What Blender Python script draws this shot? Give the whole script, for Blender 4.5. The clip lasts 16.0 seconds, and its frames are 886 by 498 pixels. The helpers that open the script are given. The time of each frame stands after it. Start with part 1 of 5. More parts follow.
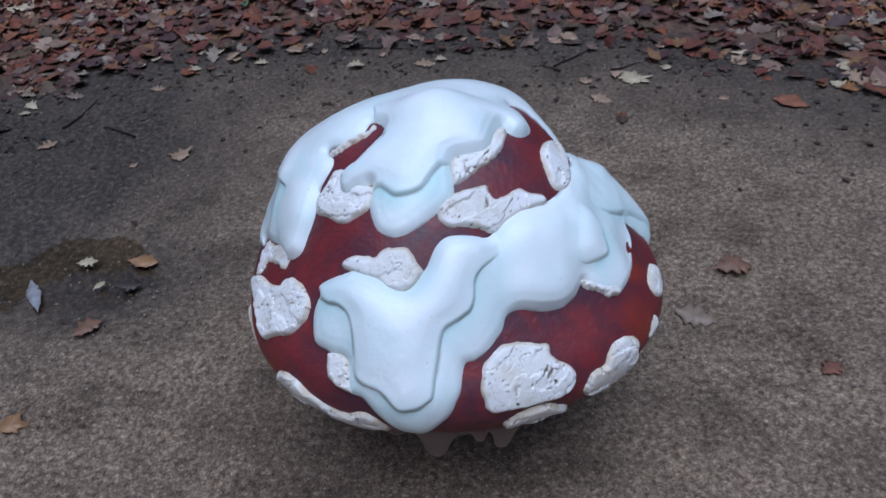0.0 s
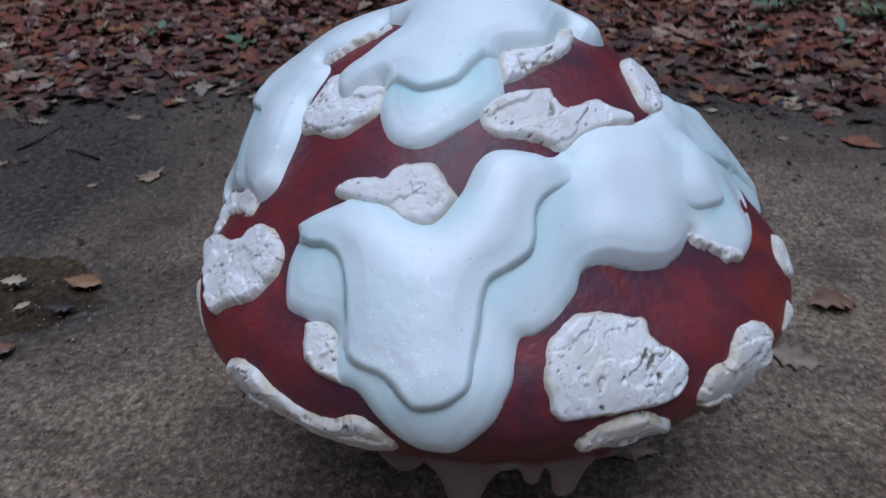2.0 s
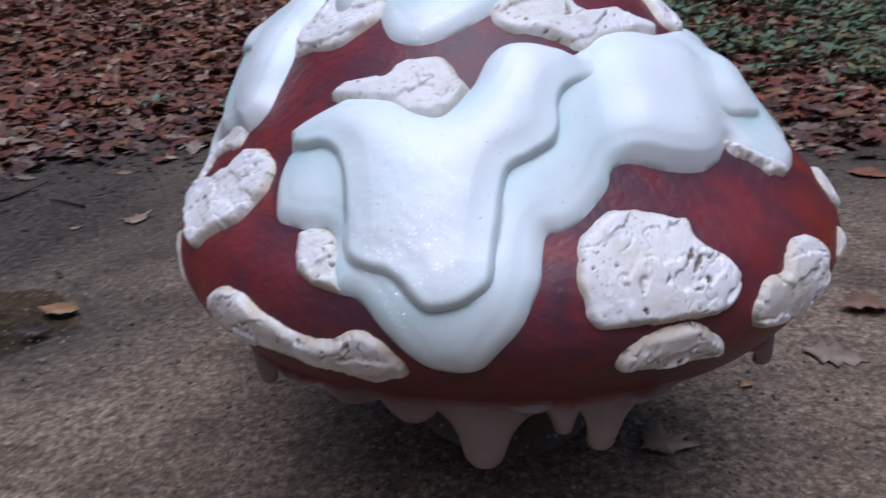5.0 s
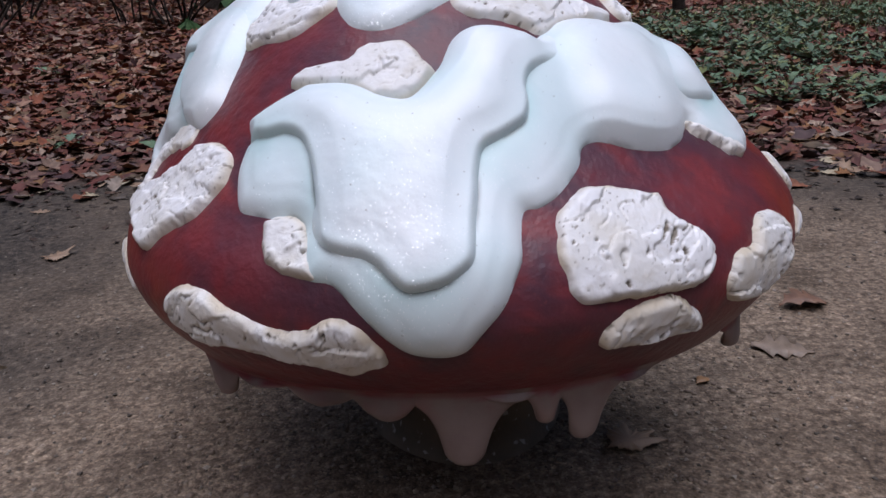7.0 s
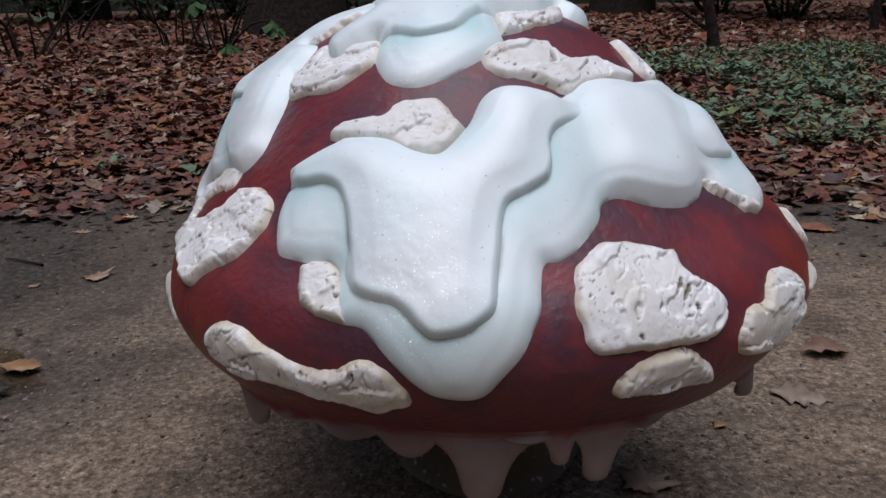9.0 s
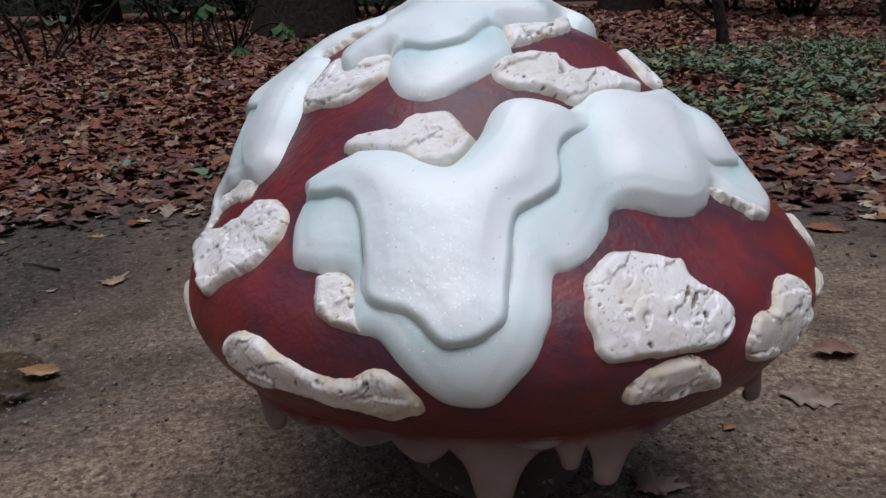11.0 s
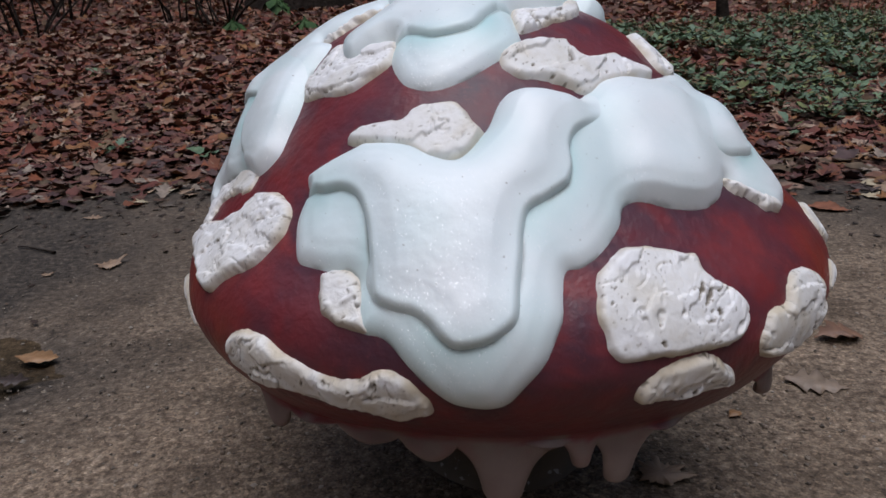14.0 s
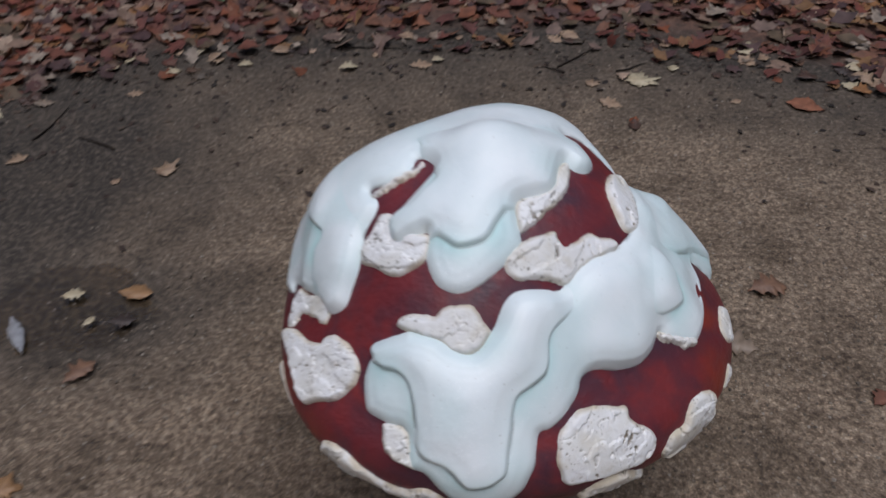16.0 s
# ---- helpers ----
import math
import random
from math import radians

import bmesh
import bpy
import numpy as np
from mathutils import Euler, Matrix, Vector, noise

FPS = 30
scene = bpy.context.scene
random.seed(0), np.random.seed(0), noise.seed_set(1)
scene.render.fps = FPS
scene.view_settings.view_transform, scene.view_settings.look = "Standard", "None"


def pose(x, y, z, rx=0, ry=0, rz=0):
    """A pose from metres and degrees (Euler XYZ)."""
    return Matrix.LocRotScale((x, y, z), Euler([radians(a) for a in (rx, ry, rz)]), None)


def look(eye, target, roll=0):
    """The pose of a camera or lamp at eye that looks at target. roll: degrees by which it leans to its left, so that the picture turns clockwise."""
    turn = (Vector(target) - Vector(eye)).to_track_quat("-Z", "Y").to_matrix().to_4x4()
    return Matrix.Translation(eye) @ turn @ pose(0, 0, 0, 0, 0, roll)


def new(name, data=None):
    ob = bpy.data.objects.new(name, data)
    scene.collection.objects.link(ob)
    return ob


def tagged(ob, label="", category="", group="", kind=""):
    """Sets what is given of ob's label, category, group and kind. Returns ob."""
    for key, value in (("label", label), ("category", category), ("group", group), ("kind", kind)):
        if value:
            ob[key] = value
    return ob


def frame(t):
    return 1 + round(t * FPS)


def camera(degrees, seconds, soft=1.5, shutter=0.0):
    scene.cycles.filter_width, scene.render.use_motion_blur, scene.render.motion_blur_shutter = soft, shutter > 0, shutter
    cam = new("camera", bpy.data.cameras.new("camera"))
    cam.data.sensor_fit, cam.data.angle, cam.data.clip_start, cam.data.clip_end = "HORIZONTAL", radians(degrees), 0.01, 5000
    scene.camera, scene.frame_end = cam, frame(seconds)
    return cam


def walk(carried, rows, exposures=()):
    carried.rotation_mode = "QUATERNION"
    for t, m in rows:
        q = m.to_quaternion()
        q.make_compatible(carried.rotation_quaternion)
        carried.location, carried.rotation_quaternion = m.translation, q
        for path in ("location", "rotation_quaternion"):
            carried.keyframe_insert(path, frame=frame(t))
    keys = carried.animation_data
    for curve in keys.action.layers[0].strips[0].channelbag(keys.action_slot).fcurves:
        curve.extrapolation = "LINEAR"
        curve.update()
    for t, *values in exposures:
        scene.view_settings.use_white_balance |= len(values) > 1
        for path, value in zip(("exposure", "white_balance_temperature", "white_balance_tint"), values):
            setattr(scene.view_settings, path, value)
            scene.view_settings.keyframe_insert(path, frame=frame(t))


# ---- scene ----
cam = camera(59.2, 16.0, shutter=0.75)
PATH = [
    (0, (0.134, 0.098, 1.491), (0.056, 1.609, 0.183), -3.0),
    (0.5, (0.12, 0.163, 1.439), (0.025, 1.648, 0.103), -3.3),
    (1, (0.075, 0.251, 1.3), (-0.01, 1.754, -0.016), -2.3),
    (1.5, (0.063, 0.291, 1.146), (-0.006, 1.884, -0.061), -1.7),
    (2, (0.059, 0.297, 0.995), (-0.004, 2.008, -0.038), -0.8),
    (2.5, (0.07, 0.297, 0.912), (-0.003, 2.084, 0.017), -0.6),
    (3, (0.066, 0.301, 0.828), (-0.022, 2.119, -0.002), -0.6),
    (3.5, (0.073, 0.285, 0.779), (-0.045, 2.094, -0.067), -1.2),
    (4, (0.068, 0.269, 0.761), (-0.068, 2.072, -0.094), -2.3),
    (4.5, (0.049, 0.27, 0.76), (-0.062, 2.092, -0.058), -2.3),
    (5, (0.034, 0.29, 0.744), (-0.009, 2.137, -0.023), -1.8),
    (5.2, (0.025, 0.297, 0.738), (0.046, 2.15, -0.013), -1.4),
    (7.3, (-0.022, 0.296, 0.68), (0.14, 2.177, 0.02), -2.1),
    (7.5, (-0.024, 0.296, 0.684), (0.134, 2.179, 0.031), -1.9),
    (8, (-0.023, 0.275, 0.706), (0.12, 2.166, 0.07), -1.4),
    (8.5, (-0.023, 0.262, 0.717), (0.092, 2.161, 0.098), -1.0),
    (9, (-0.017, 0.26, 0.719), (0.074, 2.163, 0.111), -0.9),
    (11.5, (-0.021, 0.245, 0.742), (0.044, 2.148, 0.13), -1.5),
    (12, (-0.022, 0.249, 0.745), (0.055, 2.151, 0.131), -1.3),
    (12.5, (-0.021, 0.249, 0.744), (0.062, 2.147, 0.119), -1.1),
    (13, (-0.02, 0.249, 0.743), (0.058, 2.142, 0.104), -1.5),
    (13.5, (-0.017, 0.25, 0.742), (0.054, 2.139, 0.087), -1.9),
    (14, (-0.03, 0.275, 0.752), (0.043, 2.156, 0.076), -1.6),
    (14.5, (-0.034, 0.287, 0.829), (0.049, 2.126, 0.047), -1.2),
    (15, (-0.005, 0.268, 0.98), (0.076, 2.006, -0.006), -1.9),
    (15.5, (0.006, 0.277, 1.227), (0.065, 1.901, 0.062), -2.4),
    (16, (-0.043, 0.288, 1.49), (-0.007, 1.764, 0.141), -1.1),
]
EXPOSURES = [(0, 0.06, 5360, 11), (1, 0.0, 5440, 11), (2, -0.13, 5420, 11), (3, -0.07, 5440, 11), (3.6, 0.12, 5460, 11), (5, 0.26, 5800, 18), (7.5, 0.26, 6250, 18), (8.5, 0.14, 6380, 14), (9, 0.12, 6440, 14), (12.5, 0.12, 6480, 13), (14, 0.09, 6440, 13), (15, -0.04, 6420, 13), (15.5, -0.11, 6420, 13), (16, -0.08, 6420, 12)]
walk(cam, [(t, look(eye, target, roll)) for t, eye, target, roll in PATH], EXPOSURES)

# ---- light ----
world = bpy.data.worlds.new("overcast_sky")
scene.world = world
world.use_nodes = True
wn = world.node_tree
sky = wn.nodes.new("ShaderNodeTexSky")
sky.sky_type, sky.sun_disc = "NISHITA", False
sky.sun_elevation, sky.sun_rotation = radians(58), radians(200)
sky.air_density, sky.dust_density, sky.ozone_density = 1.0, 2.0, 1.5
wn.links.new(sky.outputs[0], wn.nodes["Background"].inputs[0])
wn.nodes["Background"].inputs[1].default_value = 0.125
sun_data = bpy.data.lights.new("sun", "SUN")
sun_data.energy, sun_data.angle, sun_data.color = 1.9, radians(50), (0.97, 0.98, 1.0)
sun = new("sun", sun_data)
sun.matrix_world = look((0.35, -0.25, 4), (0, 0, 0))


# ---- materials ----
def material(name, colors, scale=8.0, rough=0.6, bump=0.3, bump_scale=60.0, metal=0.0, detail=6.0, fine=None,
             fine_scale=90.0, fine_mix=0.35, coat=0.0, spec=0.5, rnd=None, bump_dist=0.004, stops=None, island=False, fine_from=0.5, fine_to=0.72, fields=(), glitter=0.0, scuff=None):
    """Two-scale noise colour with relief. colors: ramp of the large variation; fine: colour of the small speckle."""
    m = bpy.data.materials.new(name)
    m.use_nodes = True
    nt = m.node_tree
    N, L = nt.nodes, nt.links
    b = N["Principled BSDF"]
    tc = N.new("ShaderNodeTexCoord")
    n1 = N.new("ShaderNodeTexNoise")
    n1.inputs["Scale"].default_value, n1.inputs["Detail"].default_value = scale, detail
    L.new(tc.outputs["Object"], n1.inputs["Vector"])
    ramp = N.new("ShaderNodeValToRGB")
    e = ramp.color_ramp.elements
    pos = stops or [0.3 + 0.4 * i / max(1, len(colors) - 1) for i in range(len(colors))]
    while len(e) < len(colors):
        e.new(0.5)
    for i, c in enumerate(colors):
        e[i].position, e[i].color = pos[i], (*c, 1)
    L.new(n1.outputs["Fac"], ramp.inputs["Fac"])
    out = ramp.outputs["Color"]
    if fine:
        n2 = N.new("ShaderNodeTexNoise")
        n2.inputs["Scale"].default_value, n2.inputs["Detail"].default_value = fine_scale, 4
        L.new(tc.outputs["Object"], n2.inputs["Vector"])
        r2 = N.new("ShaderNodeMapRange")
        r2.inputs[1].default_value, r2.inputs[2].default_value = fine_from, fine_to
        r2.inputs[4].default_value = fine_mix
        L.new(n2.outputs["Fac"], r2.inputs[0])
        mx = N.new("ShaderNodeMix")
        mx.data_type = "RGBA"
        L.new(r2.outputs[0], mx.inputs[0])
        L.new(out, mx.inputs[6])
        mx.inputs[7].default_value = (*fine, 1)
        out = mx.outputs[2]
    if rnd:
        src = N.new("ShaderNodeNewGeometry").outputs["Random Per Island"] if island else N.new("ShaderNodeObjectInfo").outputs["Random"]
        rr = N.new("ShaderNodeValToRGB")
        el = rr.color_ramp.elements
        rr.color_ramp.interpolation = "CONSTANT"
        while len(el) < len(rnd):
            el.new(0.5)
        for i, c in enumerate(rnd):
            el[i].position, el[i].color = i / len(rnd), (*c, 1)
        L.new(src, rr.inputs["Fac"])
        mx = N.new("ShaderNodeMix")
        mx.data_type, mx.blend_type = "RGBA", "MULTIPLY"
        mx.inputs[0].default_value = 1.0
        L.new(rr.outputs["Color"], mx.inputs[6])
        L.new(out, mx.inputs[7])
        out = mx.outputs[2]
    for field, tint in fields:
        at = N.new("ShaderNodeAttribute")
        at.attribute_name = field
        mx = N.new("ShaderNodeMix")
        mx.data_type = "RGBA"
        L.new(at.outputs["Fac"], mx.inputs[0])
        L.new(out, mx.inputs[6])
        mx.inputs[7].default_value = (*tint, 1)
        out = mx.outputs[2]
    if scuff:
        ns = N.new("ShaderNodeTexNoise")
        ns.inputs["Scale"].default_value, ns.inputs["Detail"].default_value, ns.inputs["Roughness"].default_value = 90, 9, 0.75
        L.new(tc.outputs["Object"], ns.inputs["Vector"])
        sr = N.new("ShaderNodeMapRange")
        sr.inputs[1].default_value, sr.inputs[2].default_value, sr.inputs[4].default_value = 0.56, 0.72, 0.45
        L.new(ns.outputs["Fac"], sr.inputs[0])
        mx = N.new("ShaderNodeMix")
        mx.data_type = "RGBA"
        L.new(sr.outputs[0], mx.inputs[0])
        L.new(out, mx.inputs[6])
        mx.inputs[7].default_value = (*scuff, 1)
        out = mx.outputs[2]
    if glitter:
        vo = N.new("ShaderNodeTexVoronoi")
        vo.inputs["Scale"].default_value = 720
        L.new(tc.outputs["Object"], vo.inputs["Vector"])
        patch = N.new("ShaderNodeTexNoise")
        patch.inputs["Scale"].default_value = 7
        L.new(tc.outputs["Object"], patch.inputs["Vector"])
        sep = N.new("ShaderNodeSeparateColor")
        L.new(vo.outputs["Color"], sep.inputs[0])
        ad = N.new("ShaderNodeMath")
        ad.operation = "MULTIPLY_ADD"
        ad.inputs[1].default_value = 0.5
        L.new(patch.outputs["Fac"], ad.inputs[0])
        L.new(sep.outputs[0], ad.inputs[2])
        gt = N.new("ShaderNodeMath")
        gt.operation = "GREATER_THAN"
        gt.inputs[1].default_value = 1.25 - glitter
        L.new(ad.outputs[0], gt.inputs[0])
        near = N.new("ShaderNodeMath")
        near.operation = "LESS_THAN"
        near.inputs[1].default_value = 0.27
        L.new(vo.outputs["Distance"], near.inputs[0])
        both = N.new("ShaderNodeMath")
        both.operation = "MULTIPLY"
        L.new(gt.outputs[0], both.inputs[0])
        L.new(near.outputs[0], both.inputs[1])
        mx = N.new("ShaderNodeMix")
        mx.data_type = "RGBA"
        L.new(both.outputs[0], mx.inputs[0])
        L.new(out, mx.inputs[6])
        mx.inputs[7].default_value = (1, 1, 1, 1)
        out = mx.outputs[2]
        L.new(both.outputs[0], b.inputs["Metallic"])
        off = N.new("ShaderNodeVectorMath")
        off.operation = "MULTIPLY_ADD"
        off.inputs[1].default_value, off.inputs[2].default_value = (0.5, 0.5, 0.5), (-0.25, -0.25, 0.05)
        L.new(vo.outputs["Color"], off.inputs[0])
        sc = N.new("ShaderNodeVectorMath")
        sc.operation = "SCALE"
        L.new(off.outputs[0], sc.inputs[0])
        L.new(both.outputs[0], sc.inputs["Scale"])
        flake = sc.outputs[0]
    L.new(out, b.inputs["Base Color"])
    b.inputs["Roughness"].default_value = rough
    if metal:
        b.inputs["Metallic"].default_value = metal
    b.inputs["Coat Weight"].default_value = coat
    b.inputs["Coat Roughness"].default_value = 0.25
    b.inputs["Specular IOR Level"].default_value = spec
    if bump:
        nb = N.new("ShaderNodeTexNoise")
        nb.inputs["Scale"].default_value, nb.inputs["Detail"].default_value = bump_scale, 8
        L.new(tc.outputs["Object"], nb.inputs["Vector"])
        bp = N.new("ShaderNodeBump")
        bp.inputs["Strength"].default_value, bp.inputs["Distance"].default_value = bump, bump_dist
        L.new(nb.outputs["Fac"], bp.inputs["Height"])
        facing = bp.outputs[0]
        if glitter:
            am = N.new("ShaderNodeVectorMath")
            am.operation = "ADD"
            L.new(facing, am.inputs[0])
            L.new(flake, am.inputs[1])
            nm = N.new("ShaderNodeVectorMath")
            nm.operation = "NORMALIZE"
            L.new(am.outputs[0], nm.inputs[0])
            facing = nm.outputs[0]
        L.new(facing, b.inputs["Normal"])
    return m


RED = material("red_cap_paint", [(0.105, 0.0165, 0.023), (0.168, 0.0225, 0.027), (0.230, 0.032, 0.032)], 5.0, 0.40, 0.7, 75, fine=(0.082, 0.028, 0.038), fine_scale=26, fine_mix=0.5, bump_dist=0.0026, fine_from=0.49, fine_to=0.66, detail=9.0, spec=0.42, fields=(("purple", (0.064, 0.026, 0.040)), ("orange", (0.25, 0.036, 0.018)), ("pink", (0.185, 0.125, 0.114))), scuff=(0.24, 0.068, 0.068))
SNOW = material("snow_paint", [(0.70, 0.785, 0.80), (0.77, 0.84, 0.855), (0.83, 0.88, 0.895)], 9.0, 0.34, 0.35, 30, fine=(0.24, 0.24, 0.21), fine_scale=170, fine_mix=0.6, bump_dist=0.0028, detail=9.0, fine_from=0.70, fine_to=0.74, glitter=0.042, fields=(("mint", (0.45, 0.70, 0.70)), ("dirt_and_shade", (0.13, 0.145, 0.13))))
WART = material("cream_wart_paint", [(0.64, 0.60, 0.52), (0.74, 0.73, 0.70), (0.80, 0.80, 0.80)], 16.0, 0.5, 0.6, 130, fine=(0.52, 0.47, 0.38), fine_scale=60, fine_mix=0.40, bump_dist=0.002, stops=[0.25, 0.42, 0.58], fine_from=0.55, fine_to=0.75, fields=(("age", (0.56, 0.49, 0.375)), ("stain", (0.17, 0.14, 0.10))))
DRIP = material("grey_pink_drip", [(0.150, 0.100, 0.090), (0.225, 0.178, 0.160)], 16.0, 0.5, 0.3, 40, fine=(0.20, 0.085, 0.08), fine_scale=22, fine_mix=0.5, fine_from=0.5, fine_to=0.68, fields=(("red", (0.165, 0.023, 0.030)),))
STEM = material("dark_stem", [(0.16, 0.128, 0.098), (0.27, 0.22, 0.17)], 14.0, 0.85, 0.6, 50, fine=(0.60, 0.56, 0.52), fine_scale=75, fine_mix=0.8, fine_from=0.63, fine_to=0.68, spec=0.2)
SOIL = material("dark_loose_soil", [(0.6, 0.6, 0.6), (1, 1, 1)], 80.0, 0.9, 0.5, 220, rnd=[(0.20, 0.15, 0.115), (0.14, 0.104, 0.078), (0.25, 0.19, 0.145), (0.17, 0.126, 0.096), (0.29, 0.23, 0.175)], island=True)
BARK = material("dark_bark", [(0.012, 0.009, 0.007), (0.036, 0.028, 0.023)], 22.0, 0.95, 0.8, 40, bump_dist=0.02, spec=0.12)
LEAVES = [(0.215, 0.068, 0.040), (0.128, 0.045, 0.036), (0.265, 0.108, 0.062), (0.335, 0.195, 0.132), (0.100, 0.046, 0.042), (0.195, 0.058, 0.040), (0.255, 0.080, 0.038), (0.42, 0.30, 0.22), (0.175, 0.062, 0.047), (0.120, 0.062, 0.054), (0.215, 0.098, 0.066), (0.26, 0.155, 0.115), (0.160, 0.098, 0.056), (0.28, 0.132, 0.055)]
DARK_LEAVES = [(0.72 * r, 0.80 * g, 0.86 * b) for r, g, b in LEAVES]
NEAR_LITTER = material("dark_leaf_litter", [(0.5, 0.5, 0.5), (1, 1, 1)], 30.0, 0.65, 0.5, 60, spec=0.3, rnd=DARK_LEAVES, island=True)
LITTER = material("brown_leaf_litter", [(0.5, 0.5, 0.5), (0.94, 0.94, 0.94)], 30.0, 0.7, 0.5, 60, spec=0.25, rnd=LEAVES, island=True)
LEAF = material("brown_fallen_leaf", [(0.55, 0.55, 0.55), (1, 1, 1)], 30.0, 0.7, 0.5, 60, spec=0.25, rnd=LEAVES)
PALE = material("pale_fallen_leaf", [(0.32, 0.255, 0.16), (0.48, 0.41, 0.28)], 30.0, 0.55, 0.5, 60)
WETLEAF = material("dark_wet_leaf", [(0.55, 0.55, 0.55), (1, 1, 1)], 30.0, 0.5, 0.5, 60, spec=0.35, rnd=[(0.085, 0.048, 0.036), (0.12, 0.068, 0.045), (0.060, 0.042, 0.036), (0.10, 0.075, 0.055)])
CRUMB = material("rotten_leaf_crumb", [(0.55, 0.55, 0.55), (1, 1, 1)], 30.0, 0.8, 0.5, 60, spec=0.25, rnd=[(0.045, 0.032, 0.026), (0.075, 0.050, 0.038), (0.030, 0.024, 0.021), (0.11, 0.078, 0.058), (0.055, 0.036, 0.028)], island=True)
RUST = material("rust_fallen_leaf", [(0.12, 0.065, 0.043), (0.22, 0.118, 0.070)], 40.0, 0.55, 0.5, 60)
# grey of the sky's reflection, put into a flat patch's colour
SKY_PATCH = material("puddle_sky_reflection", [(0.19, 0.19, 0.20), (0.30, 0.30, 0.31)], 40.0, 0.3, 0.4, 60)
TAN = material("tan_fallen_leaf", [(0.20, 0.125, 0.08), (0.33, 0.23, 0.15)], 40.0, 0.55, 0.5, 60)
SODDEN = material("sodden_fallen_leaf", [(0.15, 0.11, 0.078), (0.26, 0.195, 0.145)], 40.0, 0.5, 0.5, 60)
ORANGE = material("orange_fallen_leaf", [(0.20, 0.105, 0.045), (0.31, 0.175, 0.085)], 40.0, 0.5, 0.5, 60)
GREEN = material("green_groundcover", [(0.65, 0.65, 0.65), (1, 1, 1)], 20.0, 0.65, 0.3, 60, spec=0.3, rnd=[(0.115, 0.185, 0.105), (0.085, 0.135, 0.075), (0.150, 0.220, 0.125), (0.190, 0.215, 0.085), (0.130, 0.195, 0.130), (0.160, 0.105, 0.060), (0.095, 0.155, 0.085)], island=True)
GRASS = material("yellow_green_grass", [(0.7, 0.7, 0.7), (1, 1, 1)], 20.0, 0.6, 0.3, 60, rnd=[(0.09, 0.125, 0.04), (0.12, 0.14, 0.045), (0.07, 0.105, 0.035)], island=True)
DARKGREEN = material("dark_evergreen_leaf", [(0.6, 0.6, 0.6), (1, 1, 1)], 20.0, 0.65, 0.3, 60, spec=0.3, rnd=[(0.03, 0.07, 0.03), (0.022, 0.05, 0.024), (0.045, 0.09, 0.035)], island=True)
SPRIG = material("evergreen_sprig_leaf", [(0.022, 0.055, 0.018), (0.045, 0.090, 0.028)], 12.0, 0.7, 0.3, 40, spec=0.2)
PEBBLE = material("grit_stone", [(0.7, 0.7, 0.7), (1, 1, 1)], 60.0, 0.8, 0.3, 200, rnd=[(0.15, 0.118, 0.09), (0.21, 0.172, 0.132), (0.07, 0.055, 0.042), (0.28, 0.24, 0.195), (0.10, 0.08, 0.06)], island=True)


